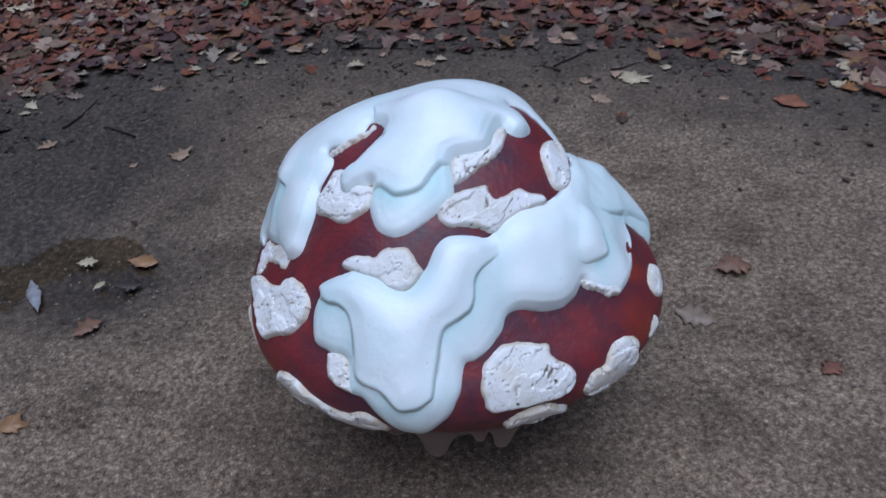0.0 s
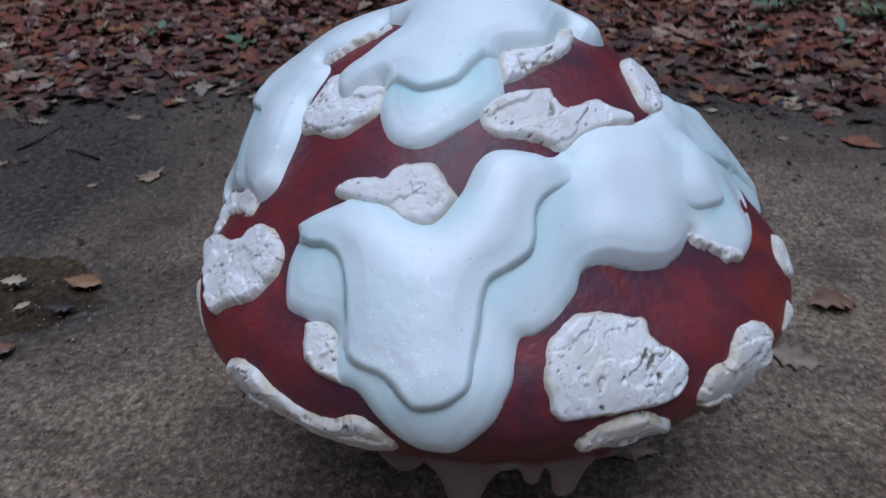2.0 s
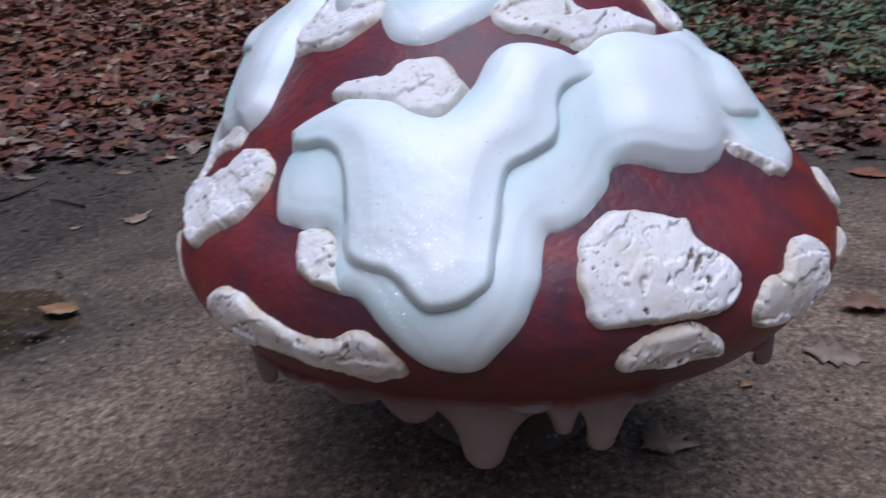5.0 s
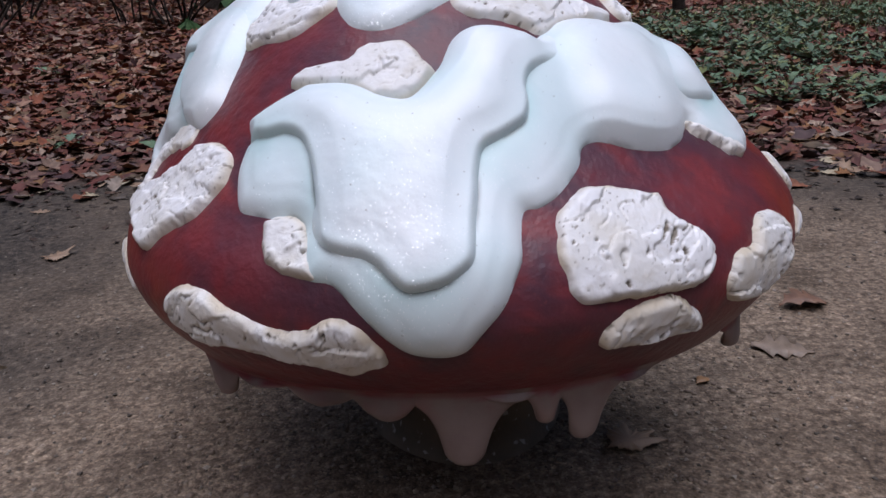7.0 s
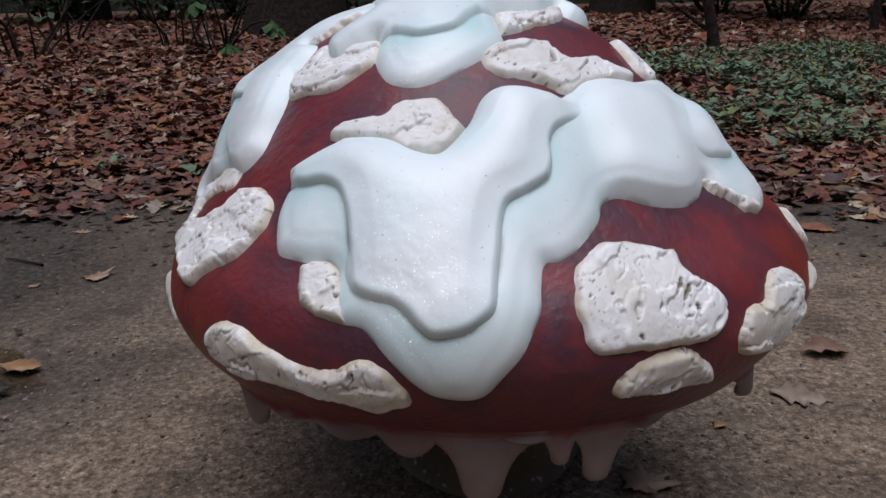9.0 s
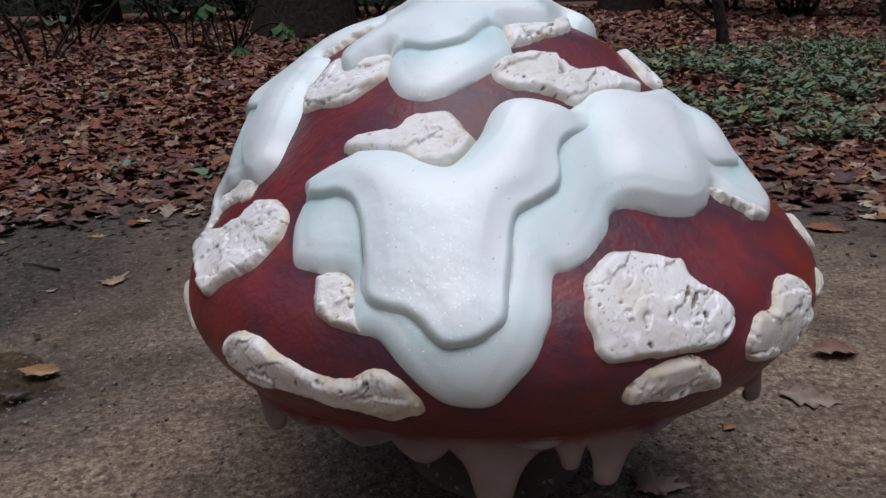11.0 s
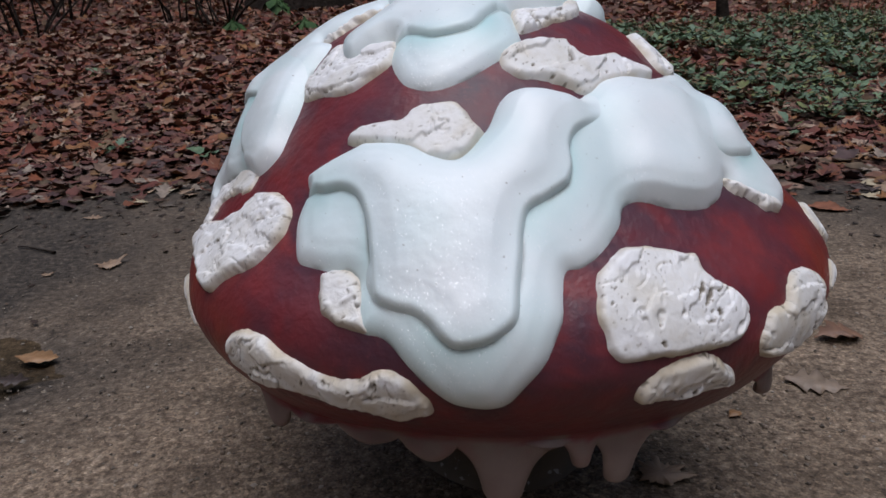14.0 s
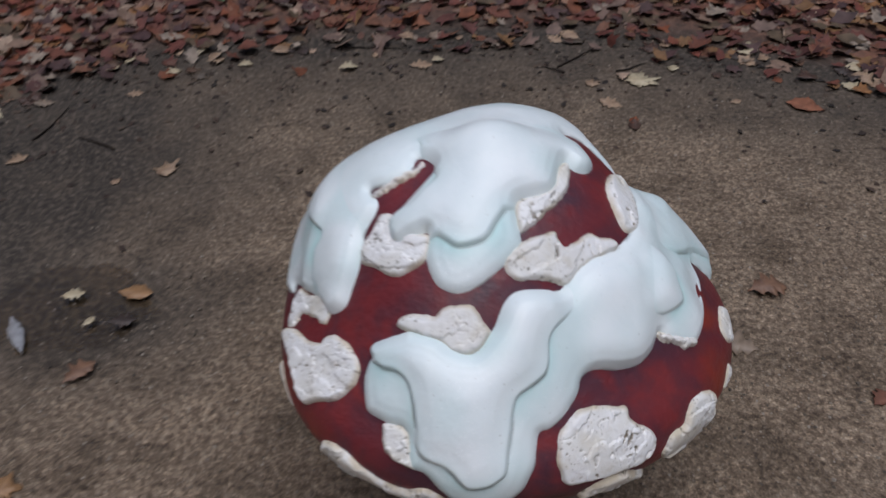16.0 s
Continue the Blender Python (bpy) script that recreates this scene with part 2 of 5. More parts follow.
def ground_material():
    """Compacted grit path, muddier towards the leaf bank, dark humus under the litter."""
    m = bpy.data.materials.new("grit_path")
    m.use_nodes = True
    nt = m.node_tree
    N, L = nt.nodes, nt.links
    b = N["Principled BSDF"]
    tc = N.new("ShaderNodeTexCoord")

    def nz(scale, detail=6, rough=0.6):
        n = N.new("ShaderNodeTexNoise")
        n.inputs["Scale"].default_value, n.inputs["Detail"].default_value, n.inputs["Roughness"].default_value = scale, detail, rough
        L.new(tc.outputs["Object"], n.inputs["Vector"])
        return n.outputs["Fac"]

    def ramp(src, cols):
        r = N.new("ShaderNodeValToRGB")
        e = r.color_ramp.elements
        while len(e) < len(cols):
            e.new(0.5)
        for i, (q, c) in enumerate(cols):
            e[i].position, e[i].color = q, (*c, 1)
        L.new(src, r.inputs["Fac"])
        return r.outputs["Color"]

    def mix(f, a, c, mode="MIX"):
        x = N.new("ShaderNodeMix")
        x.data_type, x.blend_type = "RGBA", mode
        if isinstance(f, float):
            x.inputs[0].default_value = f
        else:
            L.new(f, x.inputs[0])
        for k, v in ((6, a), (7, c)):
            if isinstance(v, tuple):
                x.inputs[k].default_value = (*v, 1)
            else:
                L.new(v, x.inputs[k])
        return x.outputs[2]

    def stones(scale):
        vo = N.new("ShaderNodeTexVoronoi")
        vo.inputs["Scale"].default_value = scale
        L.new(tc.outputs["Object"], vo.inputs["Vector"])
        sep = N.new("ShaderNodeSeparateColor")
        L.new(vo.outputs["Color"], sep.inputs[0])
        return sep.outputs[0], vo.outputs["Distance"]

    cell, rim_dark = stones(165)
    tiny, tiny_rim = stones(380)
    sand = ramp(nz(62, 4, 0.58), [(0.34, (0.085, 0.062, 0.045)), (0.46, (0.160, 0.120, 0.087)), (0.56, (0.203, 0.156, 0.115)), (0.68, (0.285, 0.228, 0.174))])
    sand = mix(1.0, sand, ramp(cell, [(0.0, (0.66, 0.64, 0.62)), (0.25, (0.90, 0.89, 0.88)), (0.75, (1.06, 1.06, 1.05)), (1.0, (1.5, 1.48, 1.44))]), "MULTIPLY")
    sand = mix(1.0, sand, ramp(tiny, [(0.0, (0.86, 0.85, 0.84)), (0.5, (1.0, 1.0, 1.0)), (1.0, (1.15, 1.14, 1.13))]), "MULTIPLY")
    grain = mix(1.0, sand, ramp(nz(230, 3, 0.6), [(0.36, (0.72, 0.71, 0.70)), (0.50, (0.99, 0.99, 0.99)), (0.64, (1.25, 1.24, 1.22))]), "MULTIPLY")
    blotch = ramp(nz(4.5, 8, 0.68), [(0.36, (0.52, 0.50, 0.48)), (0.50, (0.90, 0.89, 0.88)), (0.62, (1.10, 1.09, 1.08))])
    gravel = mix(1.0, grain, blotch, "MULTIPLY")
    mud = mix(1.0, ramp(nz(55, 5, 0.62), [(0.36, (0.020, 0.0155, 0.0125)), (0.52, (0.050, 0.0395, 0.031)), (0.68, (0.112, 0.089, 0.071))]), ramp(nz(190, 3, 0.6), [(0.40, (0.65, 0.65, 0.65)), (0.66, (1.5, 1.5, 1.46))]), "MULTIPLY")
    att = N.new("ShaderNodeAttribute")
    att.attribute_name = "mud"
    w = N.new("ShaderNodeMath")
    w.operation = "MULTIPLY_ADD"
    w.inputs[1].default_value, w.inputs[2].default_value = 0.9, -0.45
    L.new(nz(5, 6), w.inputs[0])
    a = N.new("ShaderNodeMath")
    a.operation, a.use_clamp = "ADD", True
    L.new(w.outputs[0], a.inputs[0])
    L.new(att.outputs["Fac"], a.inputs[1])
    floor_att = N.new("ShaderNodeAttribute")
    floor_att.attribute_name = "humus"
    humus = ramp(nz(28, 6, 0.7), [(0.36, (0.045, 0.027, 0.020)), (0.52, (0.115, 0.058, 0.041)), (0.66, (0.21, 0.115, 0.078))])
    L.new(mix(floor_att.outputs["Fac"], mix(a.outputs[0], gravel, mud), humus), b.inputs["Base Color"])
    rr = N.new("ShaderNodeMapRange")
    b.inputs["Specular IOR Level"].default_value = 0.3
    rr.inputs[3].default_value, rr.inputs[4].default_value = 0.9, 0.62
    L.new(a.outputs[0], rr.inputs[0])
    L.new(rr.outputs[0], b.inputs["Roughness"])
    bp = N.new("ShaderNodeBump")
    bp.inputs["Strength"].default_value, bp.inputs["Distance"].default_value = 0.45, 0.006
    hs = N.new("ShaderNodeMath")
    hs.operation = "MULTIPLY_ADD"
    hs.inputs[1].default_value = -0.8
    L.new(rim_dark, hs.inputs[0])
    L.new(nz(120, 7, 0.65), hs.inputs[2])
    L.new(hs.outputs[0], bp.inputs["Height"])
    L.new(bp.outputs[0], b.inputs["Normal"])
    return m


WATER = bpy.data.materials.new("puddle_water")
WATER.use_nodes = True
wnt = WATER.node_tree
wnt.nodes.remove(wnt.nodes["Principled BSDF"])
clear, shine, fres, wmix = (wnt.nodes.new("ShaderNode" + k) for k in ("BsdfTransparent", "BsdfGlossy", "Fresnel", "MixShader"))
clear.inputs[0].default_value = (0.90, 0.85, 0.76, 1)
shine.inputs["Roughness"].default_value = 0.03
fres.inputs[0].default_value = 1.45
wnt.links.new(fres.outputs[0], wmix.inputs[0])
wnt.links.new(clear.outputs[0], wmix.inputs[1])
wnt.links.new(shine.outputs[0], wmix.inputs[2])
wnt.links.new(wmix.outputs[0], wnt.nodes["Material Output"].inputs[0])


# ---- building helpers ----
def mesh_object(name, verts, faces, mat, parent=None, smooth=True, label=""):
    me = bpy.data.meshes.new(name)
    me.from_pydata([tuple(v) for v in verts], [], [tuple(f) for f in faces])
    if smooth:
        me.polygons.foreach_set("use_smooth", [True] * len(me.polygons))
    me.materials.append(mat)
    me.update()
    ob = new(name, me)
    if parent is not None:
        ob.parent = parent
        ob.matrix_parent_inverse = parent.matrix_world.inverted()
    if label:
        ob["label"] = label
    return ob


def ground_height(x, y):
    """The path is level; the wooded bank behind it rises gently."""
    return 0.055 * np.maximum(0, np.asarray(y, float) - 3.2) - 0.055 * np.maximum(0, np.asarray(y, float) - 14) + 0 * np.asarray(x, float)


def bank_edge(x):
    """How far back the leaf litter begins, across the path."""
    return np.interp(x, (-3.5, -1.9, -1.5, -1.1, -0.7, 0.6, 1.0, 1.5, 2.2, 3.5), (2.3, 2.62, 2.85, 3.08, 3.16, 3.16, 3.02, 2.78, 2.6, 2.3))


# ---- ground ----
xs = np.concatenate([[-300, -60, -20, -9, -5], np.arange(-3.6, 3.61, 0.04), [5, 9, 20, 60, 300]])
ys = np.concatenate([[-300, -60, -20, -6, -2], np.arange(-0.4, 4.4, 0.04), np.arange(4.5, 14.6, 0.5), [20, 60, 300]])
GX, GY = np.meshgrid(xs, ys)
GZ = ground_height(GX, GY)
bumps = np.array([noise.noise((x * 2.2, y * 2.2, 0.3)) * 0.006 + noise.noise((x * 9, y * 9, 1.7)) * 0.003 for x, y in zip(GX.ravel(), GY.ravel())]).reshape(GX.shape)
GZ = GZ + np.where((np.abs(GX) < 4) & (GY < 5), bumps, 0)
hollow = np.exp(-(((GX + 1.08) / 0.40) ** 2 + ((GY - 1.735) / 0.22) ** 2) ** 1.5)
wet_hollow = np.exp(-(((GX + 1.05) / 0.52) ** 2 + ((GY - 1.735) / 0.30) ** 2) ** 1.5)
ripple = np.array([noise.noise((x * 14, y * 14, 3.1)) for x, y in zip(GX.ravel(), GY.ravel())]).reshape(GX.shape)
GZ -= hollow * (0.016 + 3.2 * bumps + 0.008 * ripple)
nx = len(xs)
gf = [(j * nx + i, j * nx + i + 1, (j + 1) * nx + i + 1, (j + 1) * nx + i) for j in range(len(ys) - 1) for i in range(nx - 1)]
ground = mesh_object("ground", np.stack([GX, GY, GZ], -1).reshape(-1, 3), gf, ground_material())
near_bank = np.clip(1 - (bank_edge(GX) - GY) / 0.85, 0, 1)
wet_left = np.clip(1.9 * (1.18 - np.hypot((GX + 1.95) / 1.42, (GY - 2.45) / 1.02)), 0, 1.0)
under = np.exp(-(np.hypot(GX - 0.12, GY - 1.24) / 0.60) ** 4)
mud = ground.data.attributes.new("mud", "FLOAT", "POINT")
mud.data.foreach_set("value", np.clip(np.maximum(np.maximum(near_bank, wet_left), np.maximum(0.95 * wet_hollow, 0.15 * under)), 0, 1).ravel())
hum = ground.data.attributes.new("humus", "FLOAT", "POINT")
hum.data.foreach_set("value", np.clip((GY - bank_edge(GX) - 0.05) / 0.25, 0, 1).ravel())
tagged(ground, "grey-brown compacted grit path with muddy edges before woodland", "ground", kind="structure")

ang = np.linspace(0, 2 * np.pi, 120, endpoint=False)
reach = np.interp(np.degrees(ang), (0, 25, 50, 90, 140, 180, 215, 250, 275, 300, 330, 360), (0.31, 0.30, 0.24, 0.19, 0.27, 0.42, 0.34, 0.22, 0.16, 0.15, 0.22, 0.31))
reach = reach * (1 + 0.06 * np.sin(7 * ang) + 0.05 * np.sin(13 * ang + 1) + 0.03 * np.sin(23 * ang + 2))
puddle = mesh_object("puddle", [(-1.06, 1.735, -0.011)] + [(-1.06 + r * math.cos(a), 1.735 + r * math.sin(a), -0.011) for r, a in zip(reach, ang)],
                     [(0, i + 1, (i + 1) % 120 + 1) for i in range(120)], WATER)
tagged(puddle, "shallow dark rain puddle lying on the path", "puddle", kind="structure")

# ---- the mushroom ----
CAP_X, CAP_Y, LEAN_X, LEAN_Y = 0.0398, 1.3755, 0.0894, 0.0050
CAP_PROFILE = ((0, 0.742), (0.077, 0.716), (0.152, 0.69), (0.205, 0.66), (0.2535, 0.62), (0.301, 0.57), (0.345, 0.52), (0.391, 0.47), (0.4255, 0.43), (0.4385, 0.39), (0.4325, 0.36), (0.415, 0.33), (0.39, 0.302), (0.368, 0.28))
SWELL = ((2, -0.0369, 0.0406, -0.0456, 0.0632), (3, 0.0349, -0.0499, -0.0307, 0.0365), (4, 0.0118, -0.0006, 0.0014, -0.025))


def spline(points, steps, closed):
    k = np.array(points, float)
    k = np.vstack([k[-1:], k, k[:2]]) if closed else np.vstack([[-k[1, 0], k[1, 1]], k, 2 * k[-1] - k[-2]])
    u = np.linspace(0, 1, steps, endpoint=False)[:, None]
    out = [0.5 * (2 * b + (c - a) * u + (2 * a - 5 * b + 4 * c - d) * u ** 2 + (3 * b - a - 3 * c + d) * u ** 3)
           for a, b, c, d in zip(k[:-3], k[1:-2], k[2:-1], k[3:])]
    return np.vstack(out if closed else out + [k[-2:-1]])


prof = spline(CAP_PROFILE, 20, False)
PROF_S = np.r_[0, np.cumsum(np.hypot(*np.diff(prof, axis=0).T))]
CAP_S = PROF_S[-1]


def cap_surface(u, v):
    """The cap's skin at a place of its unrolled map: metres from the peak along the skin, to the right and to the back."""
    s, th = np.hypot(u, v), np.arctan2(v, u)
    r, z = np.interp(s, PROF_S, prof[:, 0]), np.interp(s, PROF_S, prof[:, 1])
    w, q = (z - 0.45) / 0.2, np.clip((0.72 - z) / 0.2, 0, 1) * np.minimum(1, r / 0.1)
    r0 = r
    for k, a, b, c, d in SWELL:
        r = r + q * ((a + b * w) * np.cos(k * th) + (c + d * w) * np.sin(k * th))
    back = np.clip((np.sin(th) - 0.25) / 0.45, 0, 1) * np.clip((s - 0.25) / 0.12, 0, 1)
    back = back * back * (3 - 2 * back)
    r = r * (1 - back) + back * r0 * (0.87 + 0.06 * np.cos(th))
    return np.stack([CAP_X + LEAN_X * (z - 0.4) + r * np.cos(th), CAP_Y + LEAN_Y * (z - 0.4) + r * np.sin(th), z], -1)


def cap_normal(u, v):
    e = 0.002
    n = np.cross(cap_surface(u + e, v) - cap_surface(u - e, v), cap_surface(u, v + e) - cap_surface(u, v - e))
    return n / (np.linalg.norm(n, axis=-1, keepdims=True) + 1e-12)


def outline(text):
    """A rounded closed outline on the cap's map, from control points in centimetres."""
    return spline([[float(q) / 100 for q in w.split(",")] for w in text.split()], 6, True)


def depth_inside(u, v, edge):
    """Signed distance along the skin to an outline, positive inside."""
    p = cap_surface(u, v)
    dense = np.concatenate([edge + (np.roll(edge, -1, 0) - edge) * k / 6 for k in range(6)])
    e3 = cap_surface(dense[:, 0], dense[:, 1])
    e2 = (e3 ** 2).sum(-1)
    dist = np.empty(len(u))
    for i in range(0, len(u), 4000):
        q = p[i:i + 4000]
        dist[i:i + 4000] = np.sqrt(np.maximum(0, (e2 - 2 * q @ e3.T).min(1) + (q ** 2).sum(-1)))
    a, b = edge, np.roll(edge, -1, 0)
    inside = np.zeros(len(u), bool)
    for (x0, y0), (x1, y1) in zip(a, b):
        if y0 != y1:
            inside ^= ((y0 > v) != (y1 > v)) & (u < (x1 - x0) * (v - y0) / (y1 - y0) + x0)
    return np.where(inside, dist, -dist)


def rounded(d, w):
    t = np.clip(d / w, 0, 1)
    return 1 - (1 - t) ** 2


def map_grid(edge, step):
    lo, hi = edge.min(0) - 0.012, edge.max(0) + 0.012
    us, vs = np.arange(lo[0], hi[0], step), np.arange(lo[1], hi[1], step)
    return np.meshgrid(us, vs)


def skin_piece(name, U, V, height, keep, mat, parent, label=""):
    """A relief over the cap's skin: the part of the grid where keep holds, raised by height along the normal."""
    u, v = U.ravel(), V.ravel()
    pts = cap_surface(u, v) + cap_normal(u, v) * height[:, None]
    ok = np.hypot(u, v) < CAP_S
    k = (keep & ok).reshape(U.shape)
    full = ok.reshape(U.shape)
    quad = (k[:-1, :-1] | k[1:, :-1] | k[1:, 1:] | k[:-1, 1:]) & full[:-1, :-1] & full[1:, :-1] & full[1:, 1:] & full[:-1, 1:]
    j, i = np.nonzero(quad)
    n = U.shape[1]
    f = np.stack([j * n + i, j * n + i + 1, (j + 1) * n + i + 1, (j + 1) * n + i], -1)
    used, inv = np.unique(f, return_inverse=True)
    ob = mesh_object(name, pts[used].tolist(), inv.reshape(-1, 4).tolist(), mat, parent, True, label)
    LAST_USED[0] = used
    return ob


LAST_USED = [None]


def put_field(ob, name, values):
    """Stores grime, tint or painted shade on the vertices of the piece just built."""
    at = ob.data.attributes.new(name, "FLOAT", "POINT")
    at.data.foreach_set("value", np.clip(values, 0, 1)[LAST_USED[0]].astype(np.float32))


def lumps(u, v, scale, seed):
    p = np.stack([0.81 * u - 0.59 * v, 0.59 * u + 0.81 * v, 0.45 * (u + v)], -1) * scale + (0.3, 0.7, seed)
    return np.array([noise.noise(q) for q in p.tolist()])


def soften(field, shape, step, reach):
    """Gaussian softening of a relief over its map grid."""
    n = max(1, int(3 * reach / step))
    k = np.exp(-0.5 * (np.arange(-n, n + 1) * step / reach) ** 2)
    k /= k.sum()
    a = np.pad(field.reshape(shape), n, mode="edge")
    a = np.apply_along_axis(lambda r: np.convolve(r, k, "valid"), 1, a)
    a = np.apply_along_axis(lambda r: np.convolve(r, k, "valid"), 0, a)
    return a.ravel()


SNOW_SHAPES = {
    "front_snow": "-22.7,-34.3 -23.1,-33 -22.5,-32.1 -20.2,-31.7 -16.3,-31.3 -14.2,-31.1 -9.9,-32.5 -7,-34.6 -4,-35.4 -1.5,-33.4 -0.3,-32 1,-29.2 2.7,-27.7 5.3,-27.3 8.6,-27.4 12.1,-27.2 15,-23.5 19.2,-19.8 23.2,-16.9 26.3,-12.2 29,-5 31,2 33,9 37,15 46,13 54,5 57,-3 51.4,-5.4 45.3,-6.8 45.3,-11.3 44,-18.7 41.9,-24.7 39.4,-27.6 34.9,-28.8 32.7,-28.4 32.2,-29.5 31.1,-32.2 28.5,-35.2 24.2,-37.3 21,-37.9 18.8,-38.5 16.9,-39.9 15.9,-42.4 13.1,-45.7 10.5,-47.5 8.5,-48.1 8,-50.5 7.9,-52.7 7.2,-54.5 6,-57.1 4.1,-59.2 2.2,-61.6 -0.5,-62.2 -4.3,-61.5 -6.8,-59.8 -10,-56.6 -12.8,-53.4 -15.5,-52.2 -16.1,-49.6 -15.8,-47.1 -17,-45.5 -19.1,-45 -21.8,-43.7 -23.9,-42.3 -24.5,-40 -24.5,-37.1 -23.5,-34.8",
    "front_upper": "-23,-33.4 -22.5,-32.1 -20.2,-31.7 -16.3,-31.3 -13.7,-32.3 -9.7,-33.7 -6.6,-35.8 -3.8,-36.5 -1.5,-34.5 -0.6,-32.8 0.8,-29.6 2.6,-27.7 5.3,-27 8.6,-26.9 12.1,-26.8 16,-26 15.5,-29.2 13,-31.2 11.1,-32.5 9.7,-33.8 9.1,-35.3 9.3,-37.5 8.7,-39.4 7.5,-40.4 5.5,-41.6 3.7,-42.6 3.1,-44.9 2.9,-47.4 2.6,-50.5 2.3,-53.3 0.9,-54.4 -1.4,-55.2 -4.4,-55.3 -6.2,-54.3 -7.5,-53.1 -9.2,-52 -11.4,-51.2 -13.4,-49.9 -13.9,-48.3 -14,-45.7 -14.1,-42.2 -14.5,-40 -15.4,-38.1 -17.2,-36.8 -19.9,-36",
    "right_lump": "13.8,-26.4 16.9,-22.5 21.9,-19.8 25,-17.2 28.2,-17.3 29.7,-21.6 31.1,-25.2 31.7,-27.5 30.6,-32.2 29.3,-34.9 26,-37.1 21.9,-38.7 19,-39 17,-38.1 16.6,-35.5 16.2,-33.2 14.8,-30.3",
    "right_upper": "28,-14 31.5,-11.6 33.2,-12.4 33.8,-14.8 35,-17.4 36.4,-20 36.1,-21.7 34.2,-23.9 32,-25.6 29.5,-25.5 27,-20",
    "back_upper": "32,-9.6 35,-10.2 38.4,-9.4 42.6,-6.6 47.2,-3.6 52,-1.6 58,1 57,7 46,10 38,10 32,2",
    "top_snow": "-21.2,-3.4 -20.4,-6.8 -21.1,-8.9 -23.7,-11.8 -24.9,-15.3 -26.1,-18.6 -27.8,-21.3 -29.8,-24.1 -33.7,-24 -36.3,-21 -38.9,-17.7 -42.4,-14.2 -46.9,-9.1 -49,-10 -53,-4 -52,8 -46,22 -36,34 -20,42 -6,44 8,42 20,36 28,28 35,18 32,10 22.6,11.5 15.9,9.9 15.1,7.4 17.7,6.1 19.8,1.4 18,-2.7 15.3,-3.7 13,-2.5 11.8,-5.3 11.1,-9 9.7,-10.9 6.9,-11.9 3.8,-13.2 3.6,-16.4 4,-18.6 4,-20.6 2.2,-22.5 -0.4,-24.3 -2.9,-25.8 -6.4,-26.6 -9.5,-25.3 -11,-23.1 -11.8,-20 -11.4,-16.6 -13.7,-16.9 -17,-17.3 -19.1,-14.9 -19.1,-12.1 -15.7,-9.8 -11.8,-6 -10.1,-3.6 -10.9,-1.1 -12.6,0.1 -14.3,-2.8 -17.8,-3.8",
    "top_upper": "-17.6,-11.9 -17.8,-13.9 -17.3,-16.7 -15.4,-18 -13,-17.8 -10.1,-17.4 -8.3,-18.6 -6.3,-20 -3.9,-20 -1.7,-19.2 -0.1,-16.8 1.8,-14.5 3.9,-13.2 7.7,-12.4 10.1,-11.2 11.3,-8.8 11.4,-6.2 12.9,-3.8 15.7,-4.3 17.6,-3.4 17.6,0 15,3.5 10.7,9 4,10 -6,14 -13,9 -9.5,-5.5 -12.1,-9.1 -14.6,-11.2",
    "left_upper": "-36,4 -33.5,-3 -32.2,-7 -35.2,-9 -36.4,-13 -36.6,-17.2 -35,-22.5 -33,-24.6 -30,-25 -27,-21.6 -24.7,-15.3 -21.1,-8.9 -20,-4 -12,2 -20,12 -30,12",
}
